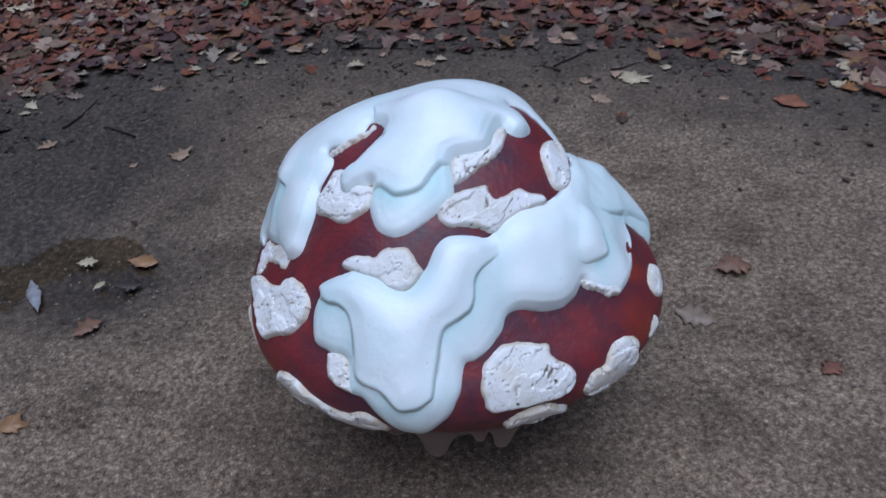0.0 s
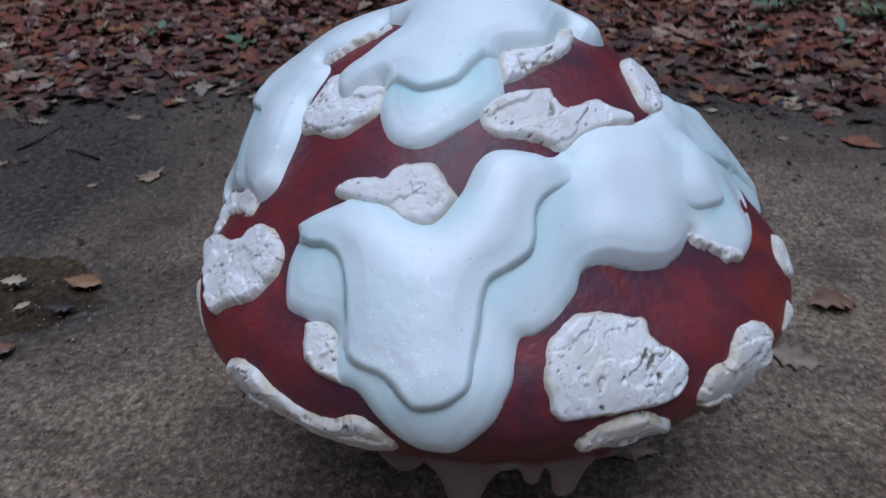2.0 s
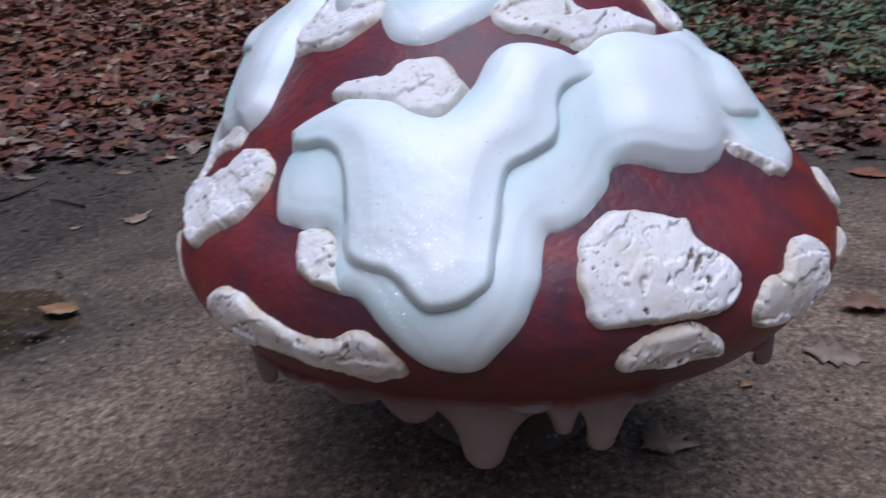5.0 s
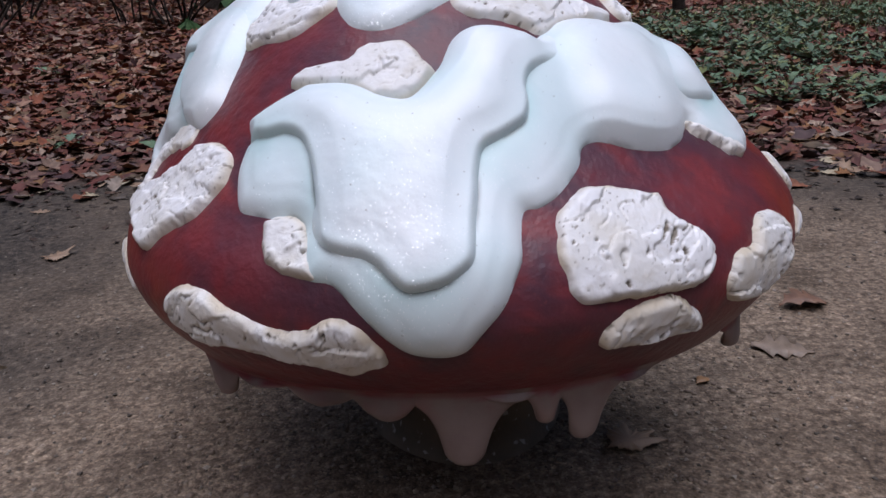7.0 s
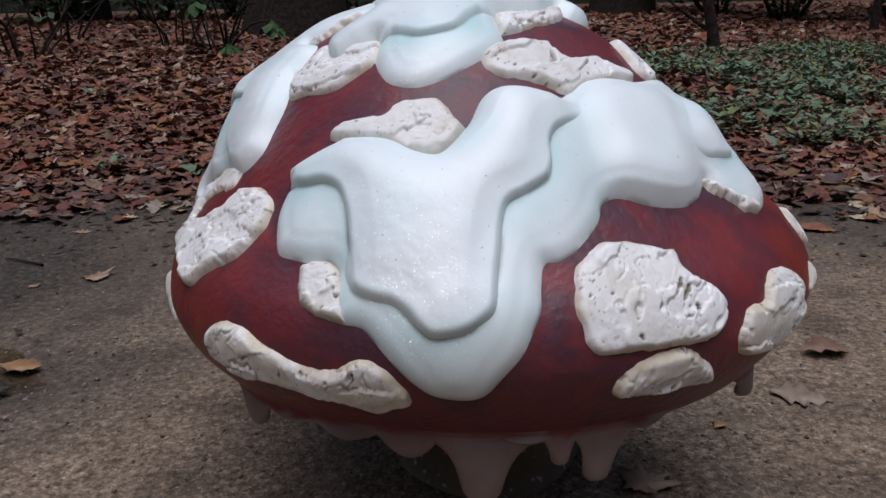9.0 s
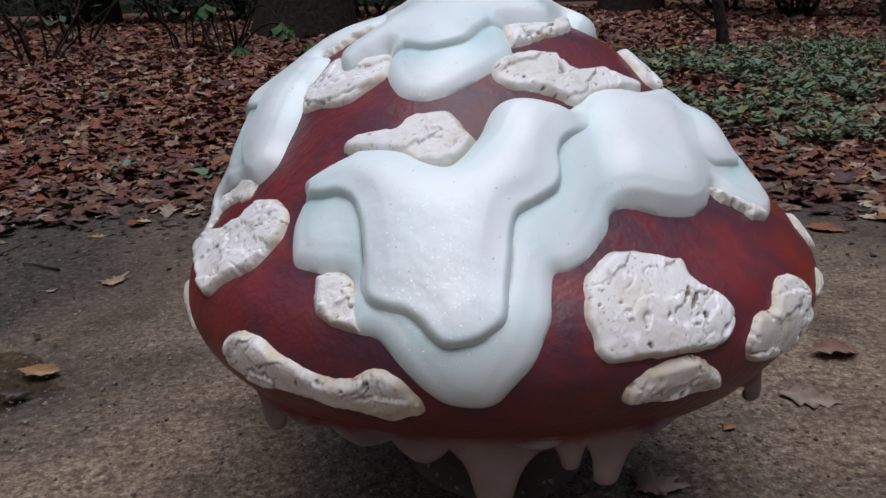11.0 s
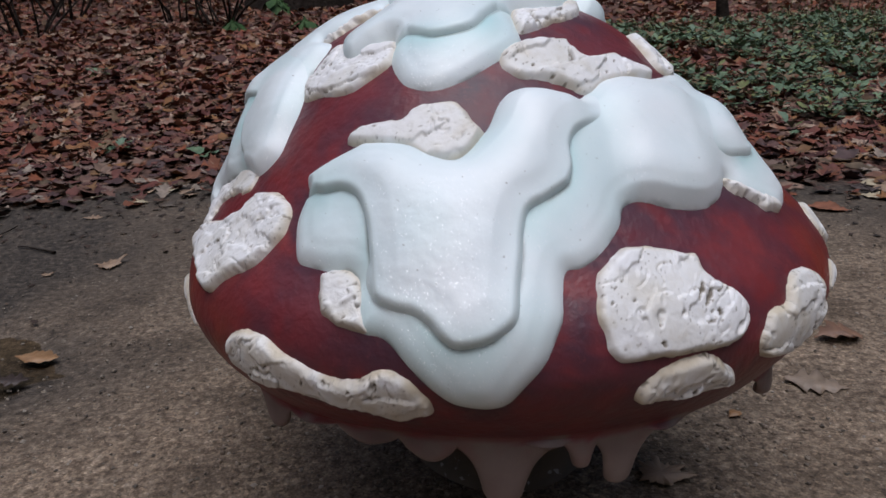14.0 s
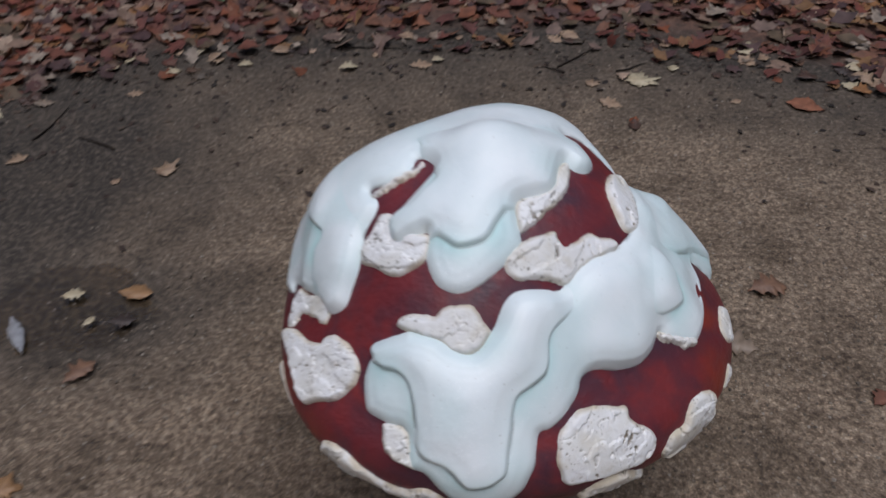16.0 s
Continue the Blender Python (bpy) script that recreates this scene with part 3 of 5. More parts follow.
WART_SHAPES = {
    "spot_top_left": "-19.4,-9.9 -22.4,-12.4 -24.5,-14.4 -25.1,-17.6 -21.9,-19.8 -18.8,-22 -16.4,-22.5 -13.3,-21.6 -11.5,-20.4 -10.8,-17.3 -14,-15.6",
    "spot_mid": "-17.4,-30.1 -16.6,-28.7 -14.3,-28.6 -12,-29.1 -10.4,-29.4 -9,-28.4 -6.8,-28.2 -4.5,-28.6 -3.6,-29.3 -2.4,-31.1 -1.1,-32.8 -2.1,-34.7 -3.8,-35.7 -5.3,-35.8 -7.5,-35.1 -9.9,-33.3 -13.5,-31.8",
    "spot_upper": "1.2,-22.6 1.9,-21.4 3.4,-20.4 5.9,-19.2 8.5,-18.6 10.6,-17.7 11.4,-18.9 12.6,-20.1 14.4,-19.2 17.5,-16.4 19.8,-16.3 22.6,-15.3 23.3,-17.2 17.7,-21.9 14.1,-25.9 12.4,-26.5 10.9,-26.3 8.4,-26 6,-25.8 3.9,-25.9 2.2,-25 1.3,-24",
    "spot_high": "3.2,-13.4 5.2,-11.9 8.6,-10.8 10.4,-8.6 11.3,-4.9 13,-2.3 14.2,-3.3 13.9,-5.9 13.1,-9.2 11.2,-12.5 9.3,-14.3 7.6,-16.2 5.9,-17.5 4.2,-18.3 3.3,-16.2",
    "spot_peak": "9,9.6 12,9.4 15.4,7.6 15.2,5 12.2,5 9.6,7.4",
    "spot_slot": "-21.4,-4.6 -17.8,-3.4 -14.4,-2.6 -12,-1 -11.8,-2.6 -14.4,-4.3 -17.6,-5.2 -20.6,-6.2",
    "spot_flank": "31.8,-28.6 33,-29.8 34.8,-29.3 37.4,-28.9 39.8,-28.1 40.8,-26.4 39,-25.6 36.8,-26.6 34.4,-27.2",
    "spot_shoulder": "23.7,0.6 21.8,-3.4 21.6,-6.6 22.8,-9.7 24,-11.7 25.4,-12.7 27.7,-10.9 29,-7.8 29.1,-5.1 28.7,-1 27.8,1.7 26.3,3.2",
    "spot_left": "-50.5,-20.4 -49.1,-19.3 -44.7,-22.3 -40.1,-26.5 -36.3,-28.4 -35,-27.8 -32.5,-28.3 -29.9,-29.9 -27.7,-31.9 -25.9,-34.4 -25.5,-35.7 -26.3,-37.5 -28.1,-38.7 -29.8,-39.5 -32.2,-39.7 -34.6,-39.1 -36.9,-38.9 -39.7,-38.4 -42,-35.9 -43.7,-32.4 -46.2,-27.7",
    "spot_left_edge": "-45.4,-11.2 -41,-16 -37,-18.5 -34,-23 -34.6,-25 -36.8,-24.8 -40,-21.6 -43.4,-19.6 -46.4,-20.8 -49,-18.5 -48,-13",
    "spot_small": "-20.4,-44.7 -20.7,-46.4 -20.7,-48.8 -19.6,-49.9 -18.1,-51 -15.9,-52 -14.5,-52.4 -14.9,-50.3 -15.1,-47.9 -16.9,-45.3",
    "spot_bar": "-35.9,-45.9 -32.6,-46.6 -29.6,-48.3 -27.7,-50 -25.9,-51.9 -23.8,-53.5 -21.7,-55 -18.8,-56.3 -16.2,-56.6 -14.5,-56.2 -13,-56.3 -11.1,-57.2 -9.3,-58.7 -8,-60.5 -7.5,-61.4 -7.7,-62.8 -9.4,-63.1 -12.4,-63.7 -15.5,-62.2 -19.6,-60.4 -23.1,-58.6 -26.5,-56.8 -31.5,-54.5 -35.4,-51.5 -37.8,-48.3",
    "spot_big": "12.4,-48.1 13.8,-46.6 15.5,-44.9 17.8,-44 21.1,-43.2 23.7,-42.8 26,-42.4 26.8,-43.8 28.3,-44.5 30,-44.4 32.1,-45 32.7,-45.9 32.7,-47.6 31.5,-49.4 29,-51.2 26.1,-52.4 23.8,-53.5 20.4,-54.6 18,-55.4 15.5,-55.9 13.8,-55.2 12.9,-53.7 12.1,-52.2 12.1,-50.5",
    "spot_low": "20,-59.7 19.4,-57.9 20.9,-55.9 22.6,-54.6 24.4,-53.5 26.7,-52.4 28.2,-52 30.7,-52.1 33.1,-52 35.5,-52.7 35.1,-54 31.7,-56 27.1,-58.1 22.3,-59.8",
    "spot_right": "38.7,-48.6 35.9,-47.7 35.9,-45.2 36.6,-43.6 38.8,-41.6 39.1,-39.1 40.1,-36.8 42.2,-34.8 44.6,-33.6 46.7,-33.9 47.5,-35.2 48.3,-37.8 47.5,-40.5 44.3,-45.1",
    "spot_right_edge": "48.3,-17.6 49.8,-14.7 52.5,-13.5 53.5,-14.5 54,-17 53,-20.5 50,-22.2 48.1,-20.9",
    "spot_left_rim": "-50.8,-26 -49.8,-31 -48,-37 -49.5,-36.5 -51.5,-31 -53,-26.5",
    "spot_right_rim": "50.2,-26.5 50,-29 50.3,-31 51.5,-30.5 52.5,-27.5 51.5,-26",
}
edges = {k: outline(t) for k, t in {**SNOW_SHAPES, **WART_SHAPES}.items()}


# soft swellings of the lower snow: course on the map in centimetres, half-width and height in metres
RIDGES = {
    "front_snow": (("31.4,-17.5 31.6,-22", 0.05, 0.009), ("40,4 45,3 50,2 55,1", 0.055, 0.014), ("37,-7 41,-9.5 42.5,-15", 0.07, -0.011), ("27,-6 31,-9 35,-12", 0.05, -0.006)),
    "top_snow": (("-20,-2 -25.7,-10 -28.4,-16", 0.044, 0.003), ("-32,-2 -37,-7 -41,-11 -42,-14", 0.036, 0.005)),
}


def along(u, v, course):
    """Distance along the skin from a course drawn on the map."""
    k = np.array([[float(q) / 100 for q in w.split(",")] for w in course.split()])
    t = np.linspace(0, len(k) - 1, 12 * (len(k) - 1))
    line = cap_surface(np.interp(t, np.arange(len(k)), k[:, 0]), np.interp(t, np.arange(len(k)), k[:, 1]))
    p = cap_surface(u, v)
    best = np.full(len(u), 9.0)
    for q in line:
        best = np.minimum(best, ((p - q) ** 2).sum(-1))
    return np.sqrt(best)


def base_height(U, V, low, step):
    u, v = U.ravel(), V.ravel()
    d = depth_inside(u, v, edges[low])
    body = soften(np.clip(d, 0, 0.045), U.shape, step, 0.012) / 0.045
    swell = np.zeros(len(u))
    for course, half, tall in RIDGES[low]:
        t = np.clip(1 - along(u, v, course) / half, 0, 1)
        bulge = tall * t * t * (3 - 2 * t)
        swell = np.maximum(swell, bulge) if tall > 0 else swell + bulge
    if low == "front_snow":
        lump = depth_inside(u, v, edges["right_lump"])
        swell = swell + soften(0.016 * rounded(lump, 0.045), U.shape, step, 0.016)
    wave = 0.0020 * lumps(u, v, 11, 3.1) + 0.0006 * lumps(u, v, 30, 5.3) + 0.00012 * lumps(u, v, 90, 6.1)
    h = 0.009 * rounded(d, 0.019) + (0.007 * body + wave) * np.clip(d / 0.03, 0, 1) + swell * np.clip(0.25 + d / 0.02, 0, 1)
    return np.where(d > 0, h, np.maximum(1.3 * d, -0.006)), d


def runs_out(name, u, v):
    """Where an upper layer fades into the snow below it: 0 merged, 1 standing proud."""
    t = {"front_upper": (0.152 - u) / 0.065, "left_upper": (np.hypot(u, v) - 0.24) / 0.09, "top_upper": (0.07 - v) / 0.09,
         "right_upper": np.minimum((u - 0.28) / 0.07, (-0.115 - v) / 0.06), "back_upper": (u - 0.32) / 0.07}[name]
    t = np.clip(t, 0, 1)
    return t * t * (3 - 2 * t)


mushroom = tagged(new("mushroom_sculpture"), "painted red toadstool sculpture capped with melting snow on the path", "sculpture")
mushroom.location = (0.1, 1.41, 0)
bpy.context.view_layer.update()

# red skin of the cap, closed underneath
NT, NS = 200, 96
th = np.linspace(0, 2 * np.pi, NT, endpoint=False)
cv, cf = [tuple(cap_surface(np.array(0.0), np.array(0.0)))], []
for s in np.linspace(0, CAP_S, NS)[1:]:
    cv += [tuple(q) for q in cap_surface(s * np.cos(th), s * np.sin(th))]
rim = np.array(cv[-NT:])
mid = np.array([CAP_X - 0.13 * LEAN_X, CAP_Y - 0.13 * LEAN_Y, 0])
cv += [tuple(q) for q in rim]
for shrink, z in ((0.97, 0.278), (0.85, 0.285), (0.6, 0.31), (0.2, 0.33)):
    ring = mid + (rim - mid) * shrink
    ring[:, 2] = z
    cv += [tuple(q) for q in ring]
NR = NS - 1 + 5
cf += [(0, 1 + i, 1 + (i + 1) % NT) for i in range(NT)]
for j in (q for q in range(NR - 1) if q != NS - 2):
    cf += [(1 + j * NT + i, 1 + (j + 1) * NT + i, 1 + (j + 1) * NT + (i + 1) % NT, 1 + j * NT + (i + 1) % NT) for i in range(NT)]
cf.append([1 + (NR - 1) * NT + i for i in range(NT)][::-1])
cap = mesh_object("cap", cv, cf, RED, mushroom, True, "glossy dark red cap")

cu = np.concatenate([[0]] + [s * np.cos(th) for s in np.linspace(0, CAP_S, NS)[1:]])
cw = np.concatenate([[0]] + [s * np.sin(th) for s in np.linspace(0, CAP_S, NS)[1:]])
stains = np.zeros(len(cv))
for su, sw, size in ((0.215, -0.36, 0.09), (0.03, -0.20, 0.06), (-0.02, -0.27, 0.045), (0.33, -0.29, 0.06), (-0.12, -0.53, 0.10), (-0.34, -0.32, 0.06), (0.12, -0.55, 0.09), (0.42, -0.36, 0.05), (0.13, -0.10, 0.05)):
    stains[:len(cu)] = np.maximum(stains[:len(cu)], np.exp(-(np.hypot(cu - su, cw - sw) / size) ** 2))
front = cw < 0.1
brushed = np.zeros(len(cu))
for shape, reach_in, amount in (("front_snow", 0.032, 0.75), ("top_snow", 0.024, 0.55), ("spot_big", 0.022, 0.6), ("spot_mid", 0.024, 0.6), ("spot_left", 0.014, 0.4), ("spot_bar", 0.022, 0.6), ("spot_low", 0.022, 0.6)):
    gap = np.full(len(cu), 9.0)
    gap[front] = np.abs(depth_inside(cu[front], cw[front], edges[shape]))
    brushed = np.maximum(brushed, amount * np.exp(-gap / reach_in))
stains[:len(cu)] = np.maximum(stains[:len(cu)], 1.3 * brushed)
stains[:len(cu)] *= np.clip(0.75 + 1.3 * lumps(cu, cw, 28, 4.4) + 0.7 * lumps(cu, cw, 90, 2.4), 0, 1)
orange = np.zeros(len(cv))
for su, sw, size in ((-0.47, -0.32, 0.06), (0.47, -0.30, 0.05), (0.43, -0.20, 0.05), (-0.40, -0.45, 0.05)):
    orange[:len(cu)] = np.maximum(orange[:len(cu)], np.exp(-(np.hypot(cu - su, cw - sw) / size) ** 2))
orange[:len(cu)] *= np.clip(0.6 + 1.2 * lumps(cu, cw, 30, 7.4), 0, 0.8)
pink = np.ones(len(cv))
wavy = 0.011 + 0.010 * lumps(np.cos(np.arctan2(cw, cu)), np.sin(np.arctan2(cw, cu)), 6, 1.1)
pink[:len(cu)] = np.clip((np.hypot(cu, cw) - CAP_S + 0.3 * wavy) / 0.008, 0, 1)
for field, values in (("orange", orange), ("pink", pink)):
    fa = cap.data.attributes.new(field, "FLOAT", "POINT")
    fa.data.foreach_set("value", values.astype(np.float32))
pa = cap.data.attributes.new("purple", "FLOAT", "POINT")
pa.data.foreach_set("value", stains.astype(np.float32))

# snow, lower and upper layers
for low, uppers in (("front_snow", ("front_upper", "right_upper", "back_upper")), ("top_snow", ("top_upper", "left_upper"))):
    step = 0.0024
    U, V = map_grid(edges[low], step)
    h, d = base_height(U, V, low, step)
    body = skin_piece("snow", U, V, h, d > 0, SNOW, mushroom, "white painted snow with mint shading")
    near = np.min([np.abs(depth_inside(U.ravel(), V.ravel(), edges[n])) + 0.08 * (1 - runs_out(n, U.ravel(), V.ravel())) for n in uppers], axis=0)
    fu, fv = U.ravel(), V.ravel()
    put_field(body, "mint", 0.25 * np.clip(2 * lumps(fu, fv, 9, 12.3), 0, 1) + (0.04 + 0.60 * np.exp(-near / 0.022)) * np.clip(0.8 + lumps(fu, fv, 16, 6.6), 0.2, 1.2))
    # crevice dirt, plus the shadow gap round the snow's edge painted dark
    put_field(body, "dirt_and_shade", 0.95 * np.exp(-((near + 0.0005) / 0.0026) ** 2) * np.clip(0.8 + 1.3 * lumps(fu, fv, 18, 9.7) + 0.5 * lumps(fu, fv, 70, 1.2), 0, 1) + 0.7 * np.exp(-(d / 0.0026) ** 2) * np.clip(lumps(fu, fv, 35, 3.9) * 2.5 + 0.2, 0, 1))
    for name in uppers:
        U, V = map_grid(edges[name], step)
        u, v = U.ravel(), V.ravel()
        hb, db = base_height(U, V, low, step)
        di = depth_inside(u, v, edges[name])
        di = di + 0.015 * np.clip(1 - np.maximum(db, 0) / 0.02, 0, 1) * np.clip(1 + di / 0.02, 0, 1)
        full = soften(np.clip(di, 0, 0.05), U.shape, step, 0.012) / 0.05
        wave = 0.0016 * lumps(u, v, 11, 8.2) + 0.0005 * lumps(u, v, 28, 2.2) + 0.00012 * lumps(u, v, 90, 4.1)
        small = name in ("right_upper", "back_upper", "left_upper")
        tall = 0.006 if small else 0.0075 if name == "top_upper" else 0.0095
        rise = np.where(di > 0, tall * rounded(di, 0.008) + (0.003 * full if small else 0.007 * full + wave) * np.clip(di / 0.03, 0, 1), np.maximum(1.6 * di, -0.006))
        rise = np.where(di > 0, rise * np.clip(db / 0.018, 0, 1) ** 0.7, rise)
        t = runs_out(name, u, v)
        rise = np.where(di > 0, (rise + 0.001) * t - 0.001, rise)
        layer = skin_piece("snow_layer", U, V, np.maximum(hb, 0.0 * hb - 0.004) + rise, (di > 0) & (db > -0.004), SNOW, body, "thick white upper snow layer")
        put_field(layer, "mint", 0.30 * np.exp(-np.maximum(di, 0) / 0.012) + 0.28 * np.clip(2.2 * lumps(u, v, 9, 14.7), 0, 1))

# warts
for name, text in WART_SHAPES.items():
    U, V = map_grid(edges[name], 0.0016)
    u, v = U.ravel(), V.ravel()
    seed = 1.7 * len(name) + 0.37 * text.count("-")
    inner = depth_inside(u, v, edges[name])
    d = inner + 0.0016 * lumps(u, v, 55, seed) + 0.0011 * lumps(u, v, 120, seed + 1)
    if name in ("spot_flank", "spot_slot", "spot_left_edge"):
        d = d - 0.0012 + 0.004 * lumps(u, v, 75, seed + 50) + 0.003 * lumps(u, v, 150, seed + 51)
    far_out, way = np.hypot(u, v), math.atan2(edges[name][:, 1].mean(), edges[name][:, 0].mean())
    ac = np.hypot(*edges[name].mean(0)) * ((np.arctan2(v, u) - way + np.pi) % (2 * np.pi) - np.pi)
    ac, rc = ac + 0.012 * lumps(u, v, 14, seed + 20), far_out + 0.009 * lumps(u, v, 18, seed + 21) + 0.1 * ac
    crumble = np.clip(lumps(ac * 0.7, rc, 85, seed + 12), 0, 1) ** 1.3
    slab = lumps(ac * 0.4, rc, 36, seed + 4) + 0.22 * lumps(ac, rc, 95, seed + 14)
    folds = np.abs(slab)
    pits = np.clip(lumps(ac * 0.75, rc * 1.3, 150, seed + 9) + 0.55 * lumps(u, v, 33, seed + 8) + 0.42 * np.clip(1 - folds / 0.13, 0, 1) - 0.75, 0, 1)
    groove = np.clip(0.045 - folds, 0, 0.045) / 0.045 * np.clip(lumps(u, v, 24, seed + 5) * 3 + 0.6, 0, 1)
    cracks = np.abs(lumps(ac * 0.55, rc, 62, seed + 40))
    groove = np.maximum(groove, 0.8 * np.clip(0.06 - cracks, 0, 0.06) / 0.06 * np.clip(lumps(u, v, 30, seed + 41) * 4 - 0.3, 0, 1))
    rough = np.clip(lumps(u, v, 30, seed + 15) * 3 - 0.4, 0, 1) * lumps(ac, rc, 260, seed + 16)
    fade = np.clip(d / 0.008, 0, 1)
    h = 0.0085 * rounded(d, 0.0095) + fade * (0.0014 * lumps(u, v, 24, seed + 2) + 0.0016 * np.tanh(slab / 0.09) + 0.0010 * crumble + 0.0010 * rough - 0.012 * pits - 0.0042 * groove)
    if "rim" in name or "edge" in name:
        h = 0.6 * h
    h = np.where(d > 0, np.maximum(h, 0.10 * d), np.maximum(d * 1.4, -0.005))
    ob = skin_piece("wart", U, V, h, d > 0, WART, mushroom, "cream pitted wart")
    stain = np.clip(pits * 7, 0, 0.95) + 0.95 * groove ** 1.5 * np.clip(lumps(u, v, 60, seed + 7) * 3 + 0.35, 0, 1) + 0.8 * np.clip((lumps(ac, rc * 1.5, 210, seed + 60) - 0.42) * 6, 0, 1) * np.clip(lumps(u, v, 22, seed + 61) * 4 + 0.3, 0, 1)
    age = np.clip(1.1 - inner / 0.008, 0, 1) * np.clip(0.75 + 1.2 * lumps(u, v, 28, seed + 3), 0, 1)
    if name in ("spot_bar", "spot_low", "spot_right"):
        age = age + np.clip(0.12 + 0.9 * lumps(u, v, 16, seed + 30) + 0.5 * lumps(u, v, 70, seed + 31), 0, 0.5)
    put_field(ob, "stain", stain)
    put_field(ob, "age", age)

# fringe of frozen drips under the rim
def drip(deg, width, length, lean, flare):
    """A hanging drip, its top smeared up the rim: flare 0 gives a round scallop, 1 a narrow icicle."""
    dv, df, reds, K, J = [], [], [], 20, 20
    for j in range(-4, J + 1):
        t = max(0.0, j / J)
        up = 0.0035 * max(0, -j)
        end = math.sqrt(max(0.0, 1 - max(0, (t - 0.82) / 0.18) ** 2) + 0.003)
        round_end = math.sqrt(max(0.004, 1 - t ** 2.2)) * (1 - 0.18 * t)
        point = 0.60 * (1 - 0.50 * t) * end + 0.38 * (1 - t) ** 4
        wj = 0.5 * width * ((1 - flare) * round_end + flare * point + 0.30 * (1 - t) ** 9)
        tj = max(0.0015, min(wj, 0.012) * 0.8 * min(1, 0.12 + 1.3 * t))
        for k in range(K):
            q = 2 * math.pi * k / K
            a1 = radians(deg + lean * t) + wj * math.cos(q) / 0.385
            s1 = CAP_S - 0.002 - up
            o1 = np.array([math.cos(a1), math.sin(a1), 0])
            p1 = cap_surface(np.array(s1 * math.cos(a1)), np.array(s1 * math.sin(a1)))
            reds.append(0.4 - (t * length - 0.001 - 0.010 * noise.noise((9 * a1, 0.5, 0)) - 0.004 * noise.noise((60 * a1, 2.5, 0))) / 0.007)
            dv.append(p1 + o1 * (tj * math.sin(q) - 0.004 * t + 0.0012 - 0.0011 * max(0, -j)) - np.array([0, 0, t * length]))
    for j in range(J + 4):
        df += [(j * K + k, (j + 1) * K + k, (j + 1) * K + (k + 1) % K, j * K + (k + 1) % K) for k in range(K)]
    df.append(tuple((J + 4) * K + k for k in range(K)))
    ob = mesh_object("icicle", dv, df, DRIP, mushroom, True, "greyish pink frozen drip")
    at = ob.data.attributes.new("red", "FLOAT", "POINT")
    at.data.foreach_set("value", np.clip(reds, 0, 1).astype(np.float32))


for spec in ((-130, 0.075, 0.038, 1.0, 0.25), (-120, 0.09, 0.010, 0, 0.0), (-108.3, 0.085, 0.018, 0, 0.0), (-98, 0.074, 0.030, 0.5, 0.15), (-86, 0.118, 0.083, -0.2, 1.0), (-79.5, 0.07, 0.010, 0, 0.0), (-74.5, 0.052, 0.042, 0.3, 1.0), (-67.6, 0.078, 0.068, -1.0, 1.0), (-61.5, 0.06, 0.008, 0, 0.0), (-36, 0.06, 0.036, 0, 0.3),
             (-160, 0.08, 0.06, 0, 0.5), (165, 0.07, 0.08, 0, 0.7), (130, 0.09, 0.07, 0, 0.5), (95, 0.07, 0.10, 0, 0.8), (60, 0.09, 0.06, 0, 0.5), (25, 0.06, 0.09, 0, 0.7), (-8, 0.08, 0.06, 0, 0.5)):
    drip(*spec)

# stem
sv, sf, K = [], [], 40
for z, r in ((-0.02, 0.165), (0.01, 0.158), (0.05, 0.145), (0.12, 0.138), (0.2, 0.14), (0.27, 0.155), (0.33, 0.18)):
    for k in range(K):
        a = 2 * math.pi * k / K
        rr = r * (1 + 0.04 * math.sin(3 * a + 9 * z))
        sv.append((0.105 + rr * math.cos(a), 1.425 + rr * math.sin(a), z))
for j in range(6):
    sf += [(j * K + k, j * K + (k + 1) % K, (j + 1) * K + (k + 1) % K, (j + 1) * K + k) for k in range(K)]
mesh_object("stem", sv, sf, STEM, mushroom, True, "dark brown scuffed stem")

# ---- leaves ----
rng = np.random.default_rng(7)


